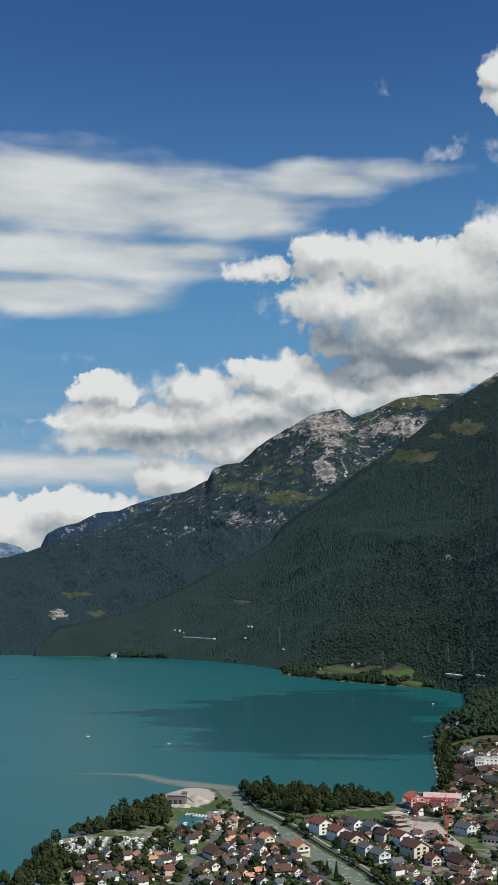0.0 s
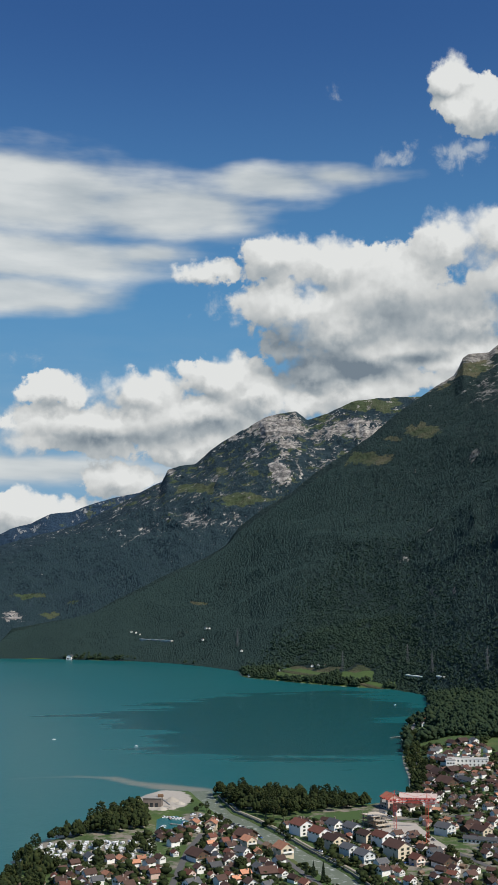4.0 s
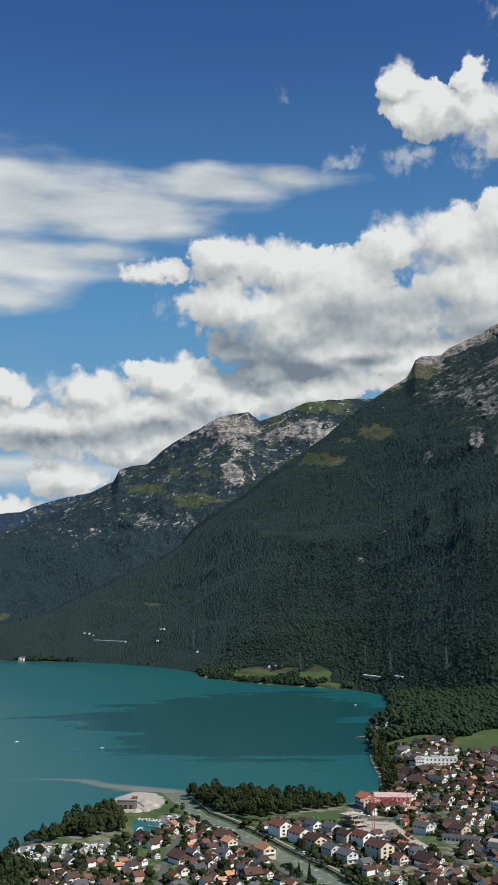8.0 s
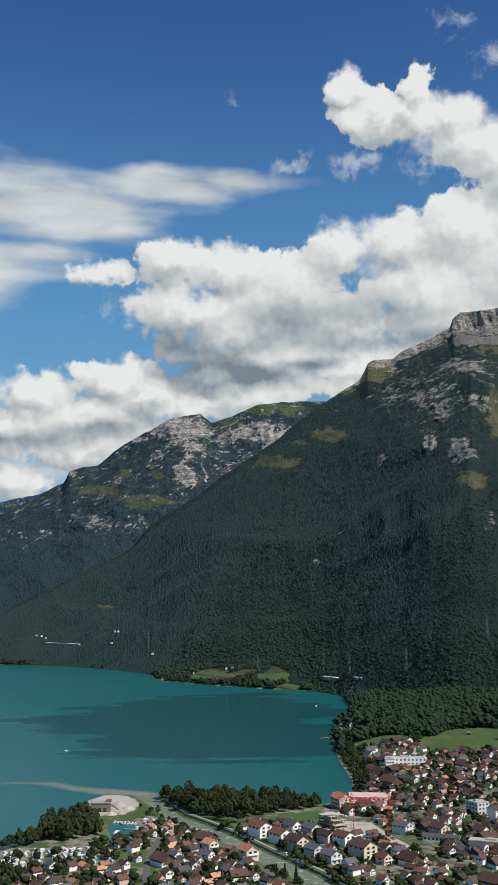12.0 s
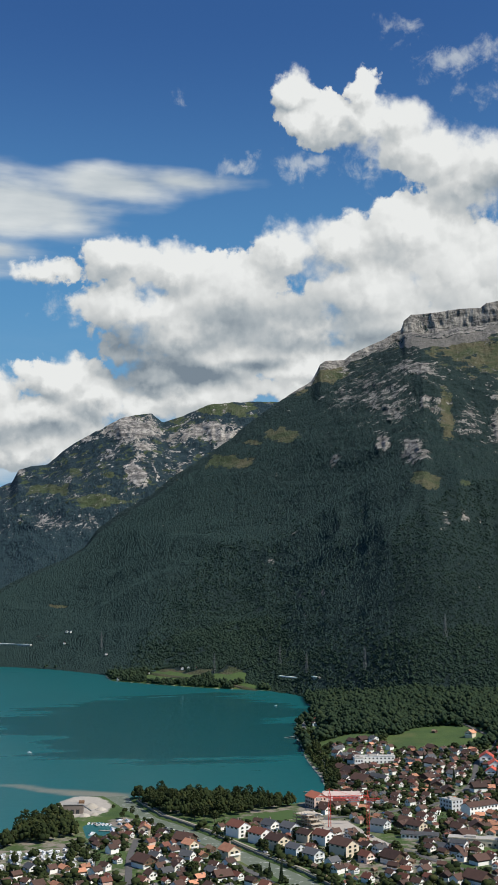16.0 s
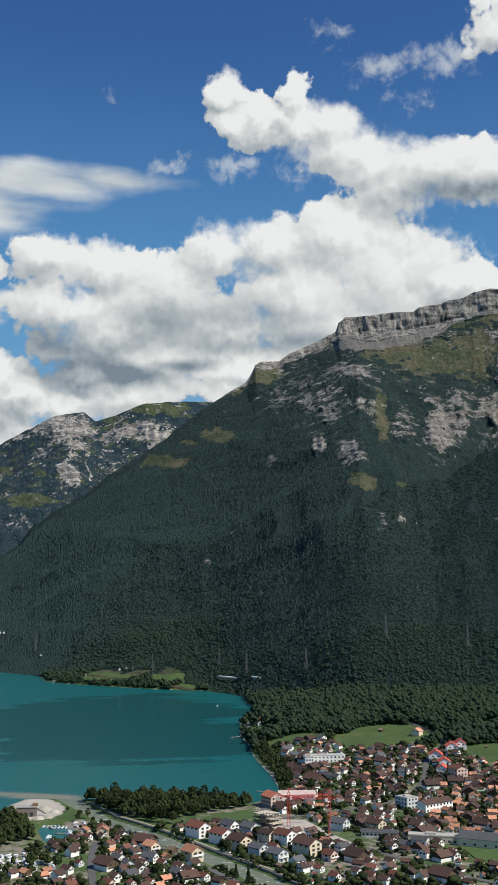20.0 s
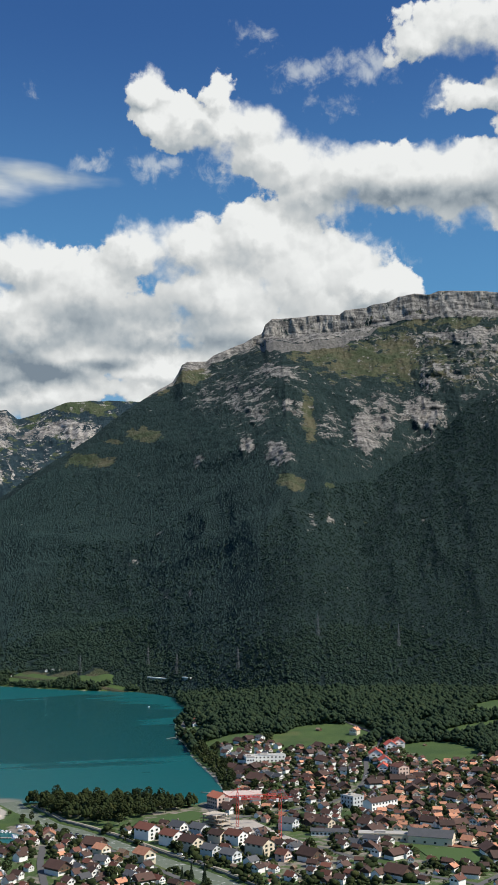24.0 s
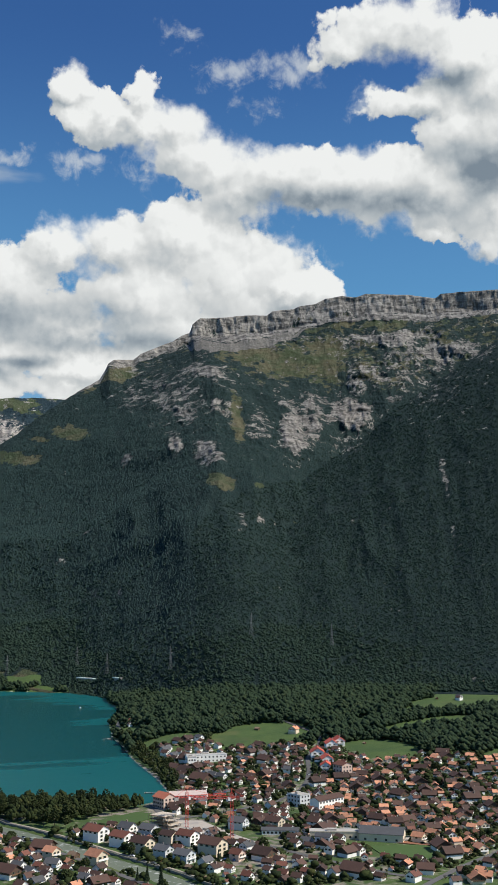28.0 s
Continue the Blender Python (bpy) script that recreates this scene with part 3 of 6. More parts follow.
MAIN_ROCK = [(20.51, 12.27, 1.36, 0.42, 1.0), (18.17, 11.03, 2.73, 1.36, 0.6), (16.88, 12.25, 0.42, 0.3, 0.7), (21.2, 10.37, 1.27, 0.48, 0.85), (18.79, 8.26, 0.42, 0.67, 1.1), (20.37, 7.8, 0.79, 0.79, 1.1), (25.42, 8.85, 0.97, 1.45, 1.2), (25.12, 10.56, 0.97, 0.42, 0.75), (28.59, 9.9, 1.36, 0.85, 1.25), (26.44, 9.78, 0.85, 1.52, 0.95), (28.42, 8.44, 1.21, 0.85, 0.5), (23.31, 9.34, 0.85, 1.03, 0.7), (16.01, 7.47, 0.21, 0.61, 0.7), (19.34, 9.97, 0.76, 0.76, 0.75), (31.1, 14.03, 3.94, 0.48, 1), (25.36, 14.01, 0.97, 0.12, 0.9), (31.88, 12.39, 3.33, 1.67, 0.6), (32.0, 11.2, 2.6, 1.2, 0.5), (33.5, 13.2, 3.0, 0.7, 0.95), (29.08, 12.03, 0.67, 1.36, 0.8)]
MAIN_ROCK += [(21.89, 4.12, 0.37, 0.62, 0.7), (22.97, 4.42, 0.18, 0.31, 0.6), (32.94, 6.26, 0.22, 1.23, 0.8), (12.74, 1.83, 0.25, 0.18, 0.7), (13.97, 0.18, 0.37, 0.31, 0.6), (25.29, -0.18, 0.2, 0.12, 1), (25.6, -3.74, 0.24, 0.11, 1)]
MAIN_ROCK += [(22.94, 4.18, 0.16, 0.22, 0.85), (13.79, 3.5, 0.14, 0.1, 0.8), (13.96, 1.97, 0.16, 0.1, 0.8), (15.22, 0.25, 0.2, 0.14, 0.8), (20.48, 1.57, 0.12, 0.1, 0.8), (14.16, -0.8, 0.1, 0.06, 0.8), (33.02, 3.5, 0.14, 0.35, 0.9), (34.71, 5.4, 0.12, 0.3, 0.8), (17.07, 2.84, 0.1, 0.1, 0.8), (27.76, 4.2, 0.1, 0.12, 0.8), (23.7, 4.3, 0.1, 0.16, 0.8)]
ROCKY_GRASS = [(0.59, 5.71, 1.03, 0.24, 1.4), (3.1, 5.18, 1.27, 0.36, 1.4), (2.06, 6.66, 0.55, 0.48, 0.6), (10.0, 10.34, 1.67, 0.36, 1.4), (7.65, 9.62, 0.73, 0.24, 0.8), (4.39, 7.46, 0.36, 0.61, 0.5), (1.46, 5.97, 0.48, 0.24, 0.6), (12.34, 10.7, 0.76, 0.15, 0.8), (-8.1, -0.02, 0.9, 0.15, 1.2), (-7.0, -1.1, 0.5, 0.2, 1.0), (-5.76, -0.26, 0.92, 0.12, 0.7)]
ROCKY_ROCK = [(4.84, 9.07, 1.88, 0.73, 1.2), (5.79, 8.14, 0.79, 0.67, 1.0), (9.22, 9.05, 1.88, 0.61, 1.15), (10.32, 8.43, 1.09, 0.55, 1.0), (7.66, 8.61, 1.21, 0.48, 0.8), (5.19, 6.6, 0.61, 0.61, 1.3), (3.76, 7.74, 0.48, 0.3, 0.8), (3.3, 7.15, 0.36, 0.3, 0.7), (6.33, 6.97, 0.15, 0.79, 0.9), (1.76, 6.34, 0.3, 0.36, 0.6), (-0.89, 6.71, 0.27, 0.3, 0.9), (0.64, 4.06, 1.27, 0.67, 0.62), (2.81, 3.95, 0.97, 0.55, 0.66), (-0.07, 5.03, 1.21, 0.24, 0.4), (7.36, 7.21, 0.91, 0.61, 0.5), (2.65, 8.6, 0.91, 0.3, 0.7), (-8.75, -1.15, 0.7, 0.3, 1.0), (-2.78, 3.34, 1.85, 0.46, 0.47), (-0.99, 4.72, 1.23, 0.31, 0.47)]


MEADOWS = [(180, 2228, 42, 55), (292, 2112, 34, 55), (304, 1995, 24, 48), (228, 2172, 46, 40), (318, 1950, 20, 45)]


def patches(bearing, rise, marks):
    total = np.zeros(bearing.shape)
    u, v = bearing * 75, rise * 75
    bearing = bearing + 0.34 * rough(u, v, 70, 5, 301) + 0.16 * rough(u, v, 22, 3, 303)
    rise = rise + 0.28 * rough(u, v, 55, 5, 311) + 0.14 * rough(u, v, 22, 3, 313)
    for az, el, width, height, strength in marks:
        total = np.maximum(total, strength * np.clip(1.45 - np.hypot((bearing - az) / width, (rise - el) / height), 0, 1))
    return total


def rise_of(distance, z):
    return np.degrees(np.arctan2(z - 171, distance))


def pushed(bearing, distance, z, out):
    """Buttresses and gullies: the slope moved outwards by so many metres."""
    k = 1 - out / distance
    x, y = spread(bearing, distance * k)
    return x, y, 171 + (z - 171) * k


def crags(bearing, rise, bare):
    """How far the rock stands out: ribs and gullies running down, and beds running across."""
    u, v = bearing * 75, rise * 75
    ribs = rough(u + 0.3 * v, v * 0.3, 80, 5, 23, True)
    beds = rough(u * 0.12, v + 9 * rough(u, v, 90, 3, 28), 24, 4, 27)
    blocks = rough(u, v * 0.7, 24, 4, 29, True)
    return bare * (28 * ribs + 15 * beds + 15 * blocks)


# Bare bands under the crest: bearing, how deep the upper cliff goes, and the scree below it (degrees)
CREST_BANDS = [(12, 0.0, 0.0), (15.2, 0.1, 0.0), (15.6, 0.42, 0.0), (19.6, 0.4, 0.1), (20.3, 1.15, 0.5), (22.5, 1.3, 0.55), (25, 1.15, 0.45), (26.5, 1.15, 0.1), (29, 1.3, 0.0), (47, 1.3, 0.0)]


CLIFF_DEPTH = eased(along(CREST_BANDS, GRADES, 1), 0.9) / 16


def crest_bands(bearing, rise):
    """The bare upper cliff and the scree under it, 0 to 1 each."""
    crown = np.interp(bearing, GRADES, rise_of(MAIN[0], MAIN[1]))
    u, v = bearing * 75, rise * 75
    down = crown - rise + 0.2 * rough(u, v, 45, 4, 331) - 0.05
    deep, loose = along(CREST_BANDS, bearing, 1), along(CREST_BANDS, bearing, 2)
    cliff = np.clip((deep - down) / 0.12 + 0.5, 0, 1) * np.clip(deep / 0.1, 0, 1)
    scree = np.clip((deep + loose - down) / 0.15 + 0.5, 0, 1) * np.clip(loose / 0.1, 0, 1) * (1 - cliff)
    return cliff, scree


def main_height(bearing, distance):
    """The long forested mountain: slope, cliffs under the crest, and the spur in front of it."""
    x, y = spread(bearing, distance)
    foot, far = np.interp(bearing, GRADES, FOOT), np.interp(bearing, GRADES, MAIN[0])
    s = np.maximum((distance - foot) / np.maximum(far - foot, 60), -0.3)
    full, easy = np.interp(bearing, GRADES, MAIN[1]), np.interp(bearing, GRADES, MAIN[2])
    top = easy + (full - easy) * np.clip((s - 0.8) / 0.2, 0, 1) ** 1.5
    body = np.clip(s, 0, 1) * np.clip(1 - s, 0, 1) * 4
    gully = rough(bearing * 60, distance * 0.35, 130, 5, 21, True)
    cliff = np.clip((bearing - 12) / 6, 0, 1)
    soft = np.sign(s) * np.abs(s) ** 1.35
    deep = np.interp(bearing, GRADES, CLIFF_DEPTH)
    knee = np.clip((s - 0.93) / 0.055, 0, 1)
    stepped = np.interp(s, [-0.2, 0, 0.15, 0.484, 0.637, 0.76, 0.86, 0.93, 1.0, 1.05], [-0.05, 0, 0.095, 0.405, 0.54, 0.705, 0.82, 0.90, 0.99, 0.985])
    hollow = np.interp(s, [-0.2, 0, 0.15, 0.484, 0.637, 0.76, 0.86, 0.93, 1.05], [-0.05, 0, 0.06, 0.28, 0.42, 0.60, 0.77, 0.90, 0.985])
    stepped = stepped + (hollow - stepped) * np.clip((bearing - 21) / 7, 0, 1)
    stepped = np.where(s > 0.93, 0.90 + knee * (0.1 - deep) + np.clip((s - 0.985) / 0.013, 0, 1) * deep, stepped)
    z = (soft * (1 - cliff) + stepped * cliff) * top
    z = np.where(s > 1, top - (distance - far) * 0.7, z)
    z = z + body * (44 * rough(x + 0.5 * y, y, 520, 5, 31, True) + (20 - 16 * np.clip(s, 0, 1)) * gully + 9 * rough(x, y, 90, 4, 41)) + np.clip(s, 0, 1) * 3 * rough(x, y, 45, 3, 51)
    # the spur
    far2, top2 = np.interp(bearing, GRADES, SPUR[0]), np.interp(bearing, GRADES, SPUR[1])
    k = (distance - foot) / (far2 - foot)
    flank = rough(bearing * 60, distance * 0.4, 110, 5, 61, True)
    spur = np.where(k < 1, np.clip(k, 0, 1) ** 1.12 * top2, top2 - (distance - far2) * 0.55) + np.clip(k, 0, 1) * np.clip(1.1 - k, 0.1, 1) * 40 * flank
    hidden = (bearing > 17) & (spur > z)
    z = land_height(*spread(bearing, foot)) * np.clip(1 - s, 0, 1) + np.maximum(np.where(hidden, spur, z), -20)
    rise = rise_of(distance, z)
    high = np.clip((z - 350) / 250, 0, 1) * ~hidden
    bare = np.clip(np.maximum(patches(bearing, rise, MAIN_ROCK), 0.62 * crest_bands(bearing, rise)[0]), 0.25, 1) * high
    bare = bare * (1 + 0.5 * np.clip((bearing - 27) / 2, 0, 1) * np.clip((13.6 - rise) / 0.4, 0, 1))
    x, y, z = pushed(bearing, distance, z, crags(bearing, rise, bare) + 28 * high * rough(bearing * 75 + rise * 25, rise * 40, 260, 4, 25, True) * np.clip((1.02 - s) / 0.1, 0.2, 1))
    return x, y, z, s


def build_main_mountain():
    bearing = steps((-9.9, 12, 0.12), (12, 39, 0.06), (39, 47, 0.2))
    t = np.concatenate([np.linspace(0, 0.5, 90), np.linspace(0.505, 0.92, 190), np.linspace(0.9215, 1.005, 75), [1.02, 1.04]])
    b, k = np.meshgrid(bearing, t)
    foot, far = np.interp(b, GRADES, FOOT) - 30, np.interp(b, GRADES, MAIN[0])
    r = foot + k * (far - foot)
    x, y, z, s = main_height(b, r)
    z = np.where(k == 0, z - 15, z)
    rise = rise_of(np.hypot(x - ORIGIN[0], y - ORIGIN[1]), z)
    cliff, scree = crest_bands(b, rise)
    rock = np.maximum(patches(b, rise, MAIN_ROCK), cliff * 1.15)
    rock = np.maximum(rock, 0.3 * np.clip((z - 520) / 150, 0, 1) * np.clip((b - 15) / 2, 0, 1))
    near = np.max([np.clip(1.5 - np.hypot((x - px) / w, (y - py) / h), 0, 1) for px, py, w, h in MEADOWS], axis=0)
    grass = np.maximum(np.maximum(patches(b, rise, MAIN_GRASS), near), 0.42 * np.clip((z - 900) / 150, 0, 1) * np.clip((b - 20) / 2, 0.5, 1))
    ob = sheet("mountain", FOREST_SLOPE, x, y, z, (rock, grass, scree))
    return tagged(ob, "steep forested mountain with grey cliffs along its crest", "mountain")


def back_height(crest, near, bearing, k, seed, power=1.25, rocks=()):
    """Place and height on a mountain behind: k goes from 0 at its foot to 1 at its crest."""
    far, full, easy = (np.interp(bearing, GRADES, column) for column in crest_of(crest, 1.5))
    top = easy + (full - easy) * np.clip((k - 0.7) / 0.3, 0, 1) ** 1.3
    r = near + k * (far - near)
    x, y = spread(bearing, r)
    z = np.where(k <= 1, np.clip(k, 0, 1) ** power * (top + 10) - 10, top - (k - 1) * 900)
    body = np.clip(k, 0, 1) * np.clip(1 - k, 0, 1) * 4
    z = z + body * (70 * rough(x + 0.4 * y, y, 480, 6, seed, True) + 14 * rough(x, y, 80, 4, seed + 9)) + 7 * k * rough(x, y, 60, 4, seed + 3)
    rise = rise_of(r, z)
    bare = np.clip(patches(bearing, rise, rocks), 0.3, 1) * np.clip((z - 120) / 200, 0, 1)
    return pushed(bearing, r, z, 1.1 * crags(bearing, rise, bare))


def rocky_height(bearing, k):
    return back_height(CREST_ROCKY, 3000, bearing, k, 71, rocks=ROCKY_ROCK)


def build_back_mountain(name, mat, crest, near, low, high, step, rocks, grasses, label, seed):
    b, k = np.meshgrid(steps((low, high, step)), np.concatenate([np.linspace(0, 0.5, 70), np.linspace(0.505, 1.03, 150)]))
    x, y, z = back_height(crest, near, b, k, seed, rocks=rocks)
    rise = rise_of(np.hypot(x - ORIGIN[0], y - ORIGIN[1]), z)
    rock = np.maximum(patches(b, rise, rocks), 0.3 * np.clip((z - 250) / 200, 0, 1))
    ob = sheet(name, mat, x, y, z, (rock, np.maximum(patches(b, rise, grasses), 0.36 * np.clip((z - 380) / 200, 0, 1)), 0 * z))
    return tagged(ob, label, "mountain")


build_ground()
build_water()
build_main_mountain()
build_back_mountain("mountain", ROCKY_SLOPE, CREST_ROCKY, 3000, -20, 20, 0.07, ROCKY_ROCK, ROCKY_GRASS, "mountain with a pale rocky peak and green terraces, haze tinted in", 71)
build_back_mountain("mountain", PALE_HAZE_SLOPE, CREST_PALE, 4860, -30, -4, 0.15, [(-13.5, 2.2, 3, 0.5, 0.6)], [], "mountain far across the lake, pale blue haze in its colour", 95)
build_back_mountain("mountain", FAR_HAZE_SLOPE, CREST_FAR, 4300, -20, 1, 0.12, [], [], "wooded ridge falling to the lake, coloured blue as haze", 91)

# ---- woods ----


def foliage_material(name, dark, light, dry):
    mat, n, bsdf = material(name)
    place = n.add("ShaderNodeNewGeometry").outputs
    own = place["Random Per Island"]
    patch = n.noise(place["Position"], 0.008, 4.0, 0.6)
    leaf = n.noise(place["Position"], 0.45, 3.0, 0.7)
    value = n.math("ADD", n.math("MULTIPLY", own, 0.5), n.math("ADD", n.math("MULTIPLY", patch, 0.3), n.math("MULTIPLY", leaf, 0.35)))
    link(n, n.ramp(value, (0.25, dark), (0.72, light), (0.95, dry)), bsdf, "Base Color")
    bsdf.inputs["Roughness"].default_value = 0.95
    bsdf.inputs["Specular IOR Level"].default_value = 0.12
    bump(n, bsdf, n.noise(place["Position"], 0.9, 3.0, 0.7), 0.6, 0.8)
    return mat


# Blue haze over the slope is mixed into the conifers' own green.
HAZY_CONIFERS = foliage_material("conifer_forest", (0.018, 0.037, 0.037), (0.024, 0.045, 0.043), (0.031, 0.052, 0.045))
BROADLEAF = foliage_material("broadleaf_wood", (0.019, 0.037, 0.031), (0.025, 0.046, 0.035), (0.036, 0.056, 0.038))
VALLEY_LEAVES = foliage_material("valley_leaves", (0.017, 0.032, 0.019), (0.028, 0.046, 0.023), (0.045, 0.059, 0.028))
FOOT_LEAVES = foliage_material("foot_leaves", (0.018, 0.036, 0.027), (0.026, 0.046, 0.031), (0.038, 0.057, 0.034))


def fir_shape(sides, tiers, rng):
    """A small fir: ragged skirts of branches, one above another, round a point."""
    verts, faces = [], []
    for k in range(tiers):
        low, high = 0.06 + 0.86 * k / tiers, 0.06 + 0.86 * (k + 1.55) / tiers
        base = len(verts)
        for i in range(sides):
            a = 2 * math.pi * (i + 0.5 * k) / sides
            r = 0.2 * (1 - k / tiers) ** 0.85 * rng.uniform(0.7, 1.15)
            verts.append((r * math.cos(a), r * math.sin(a), low + rng.uniform(-0.03, 0.03)))
        verts.append((rng.uniform(-0.01, 0.01), rng.uniform(-0.01, 0.01), min(1.0, high)))
        faces += [(base + i, base + (i + 1) % sides, base + sides) for i in range(sides)]
    return np.array(verts), np.array(faces)


OCTA = np.array([(1, 0, 0), (0, 1, 0), (-1, 0, 0), (0, -1, 0), (0, 0, 1), (0, 0, -1)], float), np.array([(0, 1, 4), (1, 2, 4), (2, 3, 4), (3, 0, 4), (1, 0, 5), (2, 1, 5), (3, 2, 5), (0, 3, 5)])


def ico():
    bm = bmesh.new()
    bmesh.ops.create_icosphere(bm, subdivisions=1, radius=1.0)
    shape = np.array([v.co[:] for v in bm.verts]), np.array([[v.index for v in f.verts] for f in bm.faces])
    bm.free()
    return shape


ICO = ico()


def clump_shape(clumps, rng, small=0.14, large=0.24, ball=None):
    """A broad crown out of a few ragged clumps."""
    verts, faces, base = [], [], 0
    points, sides = ball or ICO
    for k in range(clumps):
        a, out = rng.uniform(0, 6.28), 0.0 if k == 0 else rng.uniform(0.1, 0.28)
        size = rng.uniform(small, large)
        jag = 1 + rng.uniform(-0.35, 0.4, len(points))[:, None]
        c, s = math.cos(a * 3), math.sin(a * 3)
        turned = points @ np.array([(c, s, 0), (-s, c, 0), (0, 0, 1)])
        verts.append(turned * jag * (size, size, size * 1.1) + (out * math.cos(a), out * math.sin(a), rng.uniform(0.36, 0.84 - out) if k else 0.76))
        faces.append(sides + base)
        base += len(points)
    return np.concatenate(verts), np.concatenate(faces)


def strewn(name, mat, shapes, x, y, z, height, width, rng, smooth=True):
    """One mesh of many small trees, each a turned and stretched copy of one of the shapes."""
    all_verts, all_faces, base = [], [], 0
    pick, turn = rng.integers(0, len(shapes), len(x)), rng.uniform(0, 6.28, len(x))
    for k, (verts, faces) in enumerate(shapes):
        at = np.nonzero(pick == k)[0]
        c, s = np.cos(turn[at])[:, None], np.sin(turn[at])[:, None]
        wide = (height[at] * width[at])[:, None]
        px = (verts[:, 0] * c - verts[:, 1] * s) * wide + x[at][:, None]
        py = (verts[:, 0] * s + verts[:, 1] * c) * wide + y[at][:, None]
        pz = verts[:, 2] * height[at][:, None] + z[at][:, None]
        all_verts.append(np.stack([px, py, pz], -1).reshape(-1, 3))
        all_faces.append((faces[None] + (np.arange(len(at)) * len(verts))[:, None, None] + base).reshape(-1, 3))
        base += len(at) * len(verts)
    verts, faces = np.concatenate(all_verts), np.concatenate(all_faces)
    data = bpy.data.meshes.new(name)
    data.vertices.add(len(verts))
    data.vertices.foreach_set("co", verts.astype(np.float32).ravel())
    data.loops.add(faces.size)
    data.loops.foreach_set("vertex_index", faces.ravel().astype(np.int32))
    data.polygons.add(len(faces))
    data.polygons.foreach_set("loop_start", np.arange(0, faces.size, 3, dtype=np.int32))
    data.update(calc_edges=True)
    data.polygons.foreach_set("use_smooth", np.full(len(faces), smooth))
    data.materials.append(mat)
    return new(name, data)


def build_slope_forest():
    rng = np.random.default_rng(5)
    count = 205000
    b = rng.uniform(-9.9, 42, count)
    foot, far = np.interp(b, GRADES, FOOT), np.interp(b, GRADES, MAIN[0])
    lo, hi = foot + 5, foot + 0.95 * (far - foot)
    r = lo + rng.uniform(0, 1, count) ** 1.1 * (hi - lo)
    x, y, z, s = main_height(b, r)
    rise = rise_of(np.hypot(x - ORIGIN[0], y - ORIGIN[1]), z)
    cliff, scree = crest_bands(b, rise)
    bare = np.max([patches(b, rise, MAIN_ROCK) * 1.15, patches(b, rise, MAIN_GRASS) * 1.5, 2 * cliff, 2 * scree], axis=0)
    odds = np.clip(1 - bare, 0, 1) * np.clip(1.15 - np.clip(z - 650, 0, 1e9) / 420, 0.05, 1)
    odds = odds * np.where(rough(x, y, 70, 3, 88) > 0.42, 0.35, 1)
    odds = odds * (np.min([np.hypot((x - px) / w, (y - py) / h) for px, py, w, h in MEADOWS], axis=0) > 1.0)
    keep = rng.uniform(0, 1, count) < odds
    b, r, x, y, z = b[keep], r[keep], x[keep], y[keep], z[keep]
    # Firs thin on the spur, thicken leftward: their blue tint stands for haze.
    fir = rng.uniform(0, 1, len(x)) < np.clip(0.35 + z / 500 + 0.5 * rough(x, y, 300, 3, 77), 0.1, 0.97) * np.where((b > 19) & (r < np.interp(b, GRADES, SPUR[0]) + 40), 0.45, 1) + np.clip((9 - b) / 6, 0, 1)
    size = np.clip(rng.normal(10.5, 2.2, len(x)), 5.5, 18) * np.clip(1.1 - z / 2600, 0.6, 1) * np.clip(r / 3100, 0.58, 1)
    shapes = [fir_shape(5, 2, rng) for _ in range(9)]
    ob = strewn("conifer_forest", HAZY_CONIFERS, shapes, x[fir], y[fir], z[fir] - 0.5 * size[fir], size[fir], rng.uniform(1.5, 2.2, fir.sum()), rng)
    tagged(ob, "dense dark green conifers on the mountain slope, tinted blue for haze", "forest", kind="stuff")
    low = ~fir & (z < 95 + 70 * rough(x, y, 260, 4, 78))
    shapes = [clump_shape(4, rng, 0.16, 0.26, OCTA) for _ in range(10)]
    ob = strewn("foot_wood", FOOT_LEAVES, shapes, x[low], y[low], z[low] - 0.4 * size[low], size[low], rng.uniform(1.2, 1.6, low.sum()), rng)
    tagged(ob, "lighter broadleaf woods along the mountain's foot", "forest", kind="stuff")
    leafy = ~fir & ~low
    shapes = [clump_shape(3, rng, 0.16, 0.26, OCTA) for _ in range(10)]
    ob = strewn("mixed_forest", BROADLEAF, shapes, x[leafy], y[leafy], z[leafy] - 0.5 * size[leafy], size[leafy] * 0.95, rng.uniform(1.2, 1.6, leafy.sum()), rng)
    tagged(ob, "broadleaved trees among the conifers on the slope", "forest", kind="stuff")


build_slope_forest()


def build_back_forest():
    """Woods on the rocky mountain behind."""
    rng = np.random.default_rng(15)
    count = 60000
    b, k = rng.uniform(-14, 12, count), rng.uniform(0.0, 0.82, count) ** 0.8
    x, y, z = rocky_height(b, k)
    r = np.hypot(x - ORIGIN[0], y - ORIGIN[1])
    rise = rise_of(r, z)
    odds = np.clip(1 - np.maximum(patches(b, rise, ROCKY_ROCK) * 1.2, patches(b, rise, ROCKY_GRASS) * 1.6), 0, 1) * np.clip(1.15 - z / 700, 0, 1)
    keep = rng.uniform(0, 1, count) < odds
    shapes = [fir_shape(5, 1, rng) for _ in range(8)]
    ob = strewn("mountain_wood", BACK_HAZE_WOOD, shapes, x[keep], y[keep], z[keep] - 5.2, np.clip(rng.normal(11, 2, keep.sum()), 6, 18), rng.uniform(1.7, 2.5, keep.sum()), rng)
    tagged(ob, "dark woods on the mountain behind, tinted blue as haze", "forest", kind="stuff")


# Haze over the distance is put into the blue of these woods.
BACK_HAZE_WOOD = foliage_material("far_conifer_wood", (0.016, 0.034, 0.043), (0.022, 0.043, 0.051), (0.029, 0.051, 0.053))
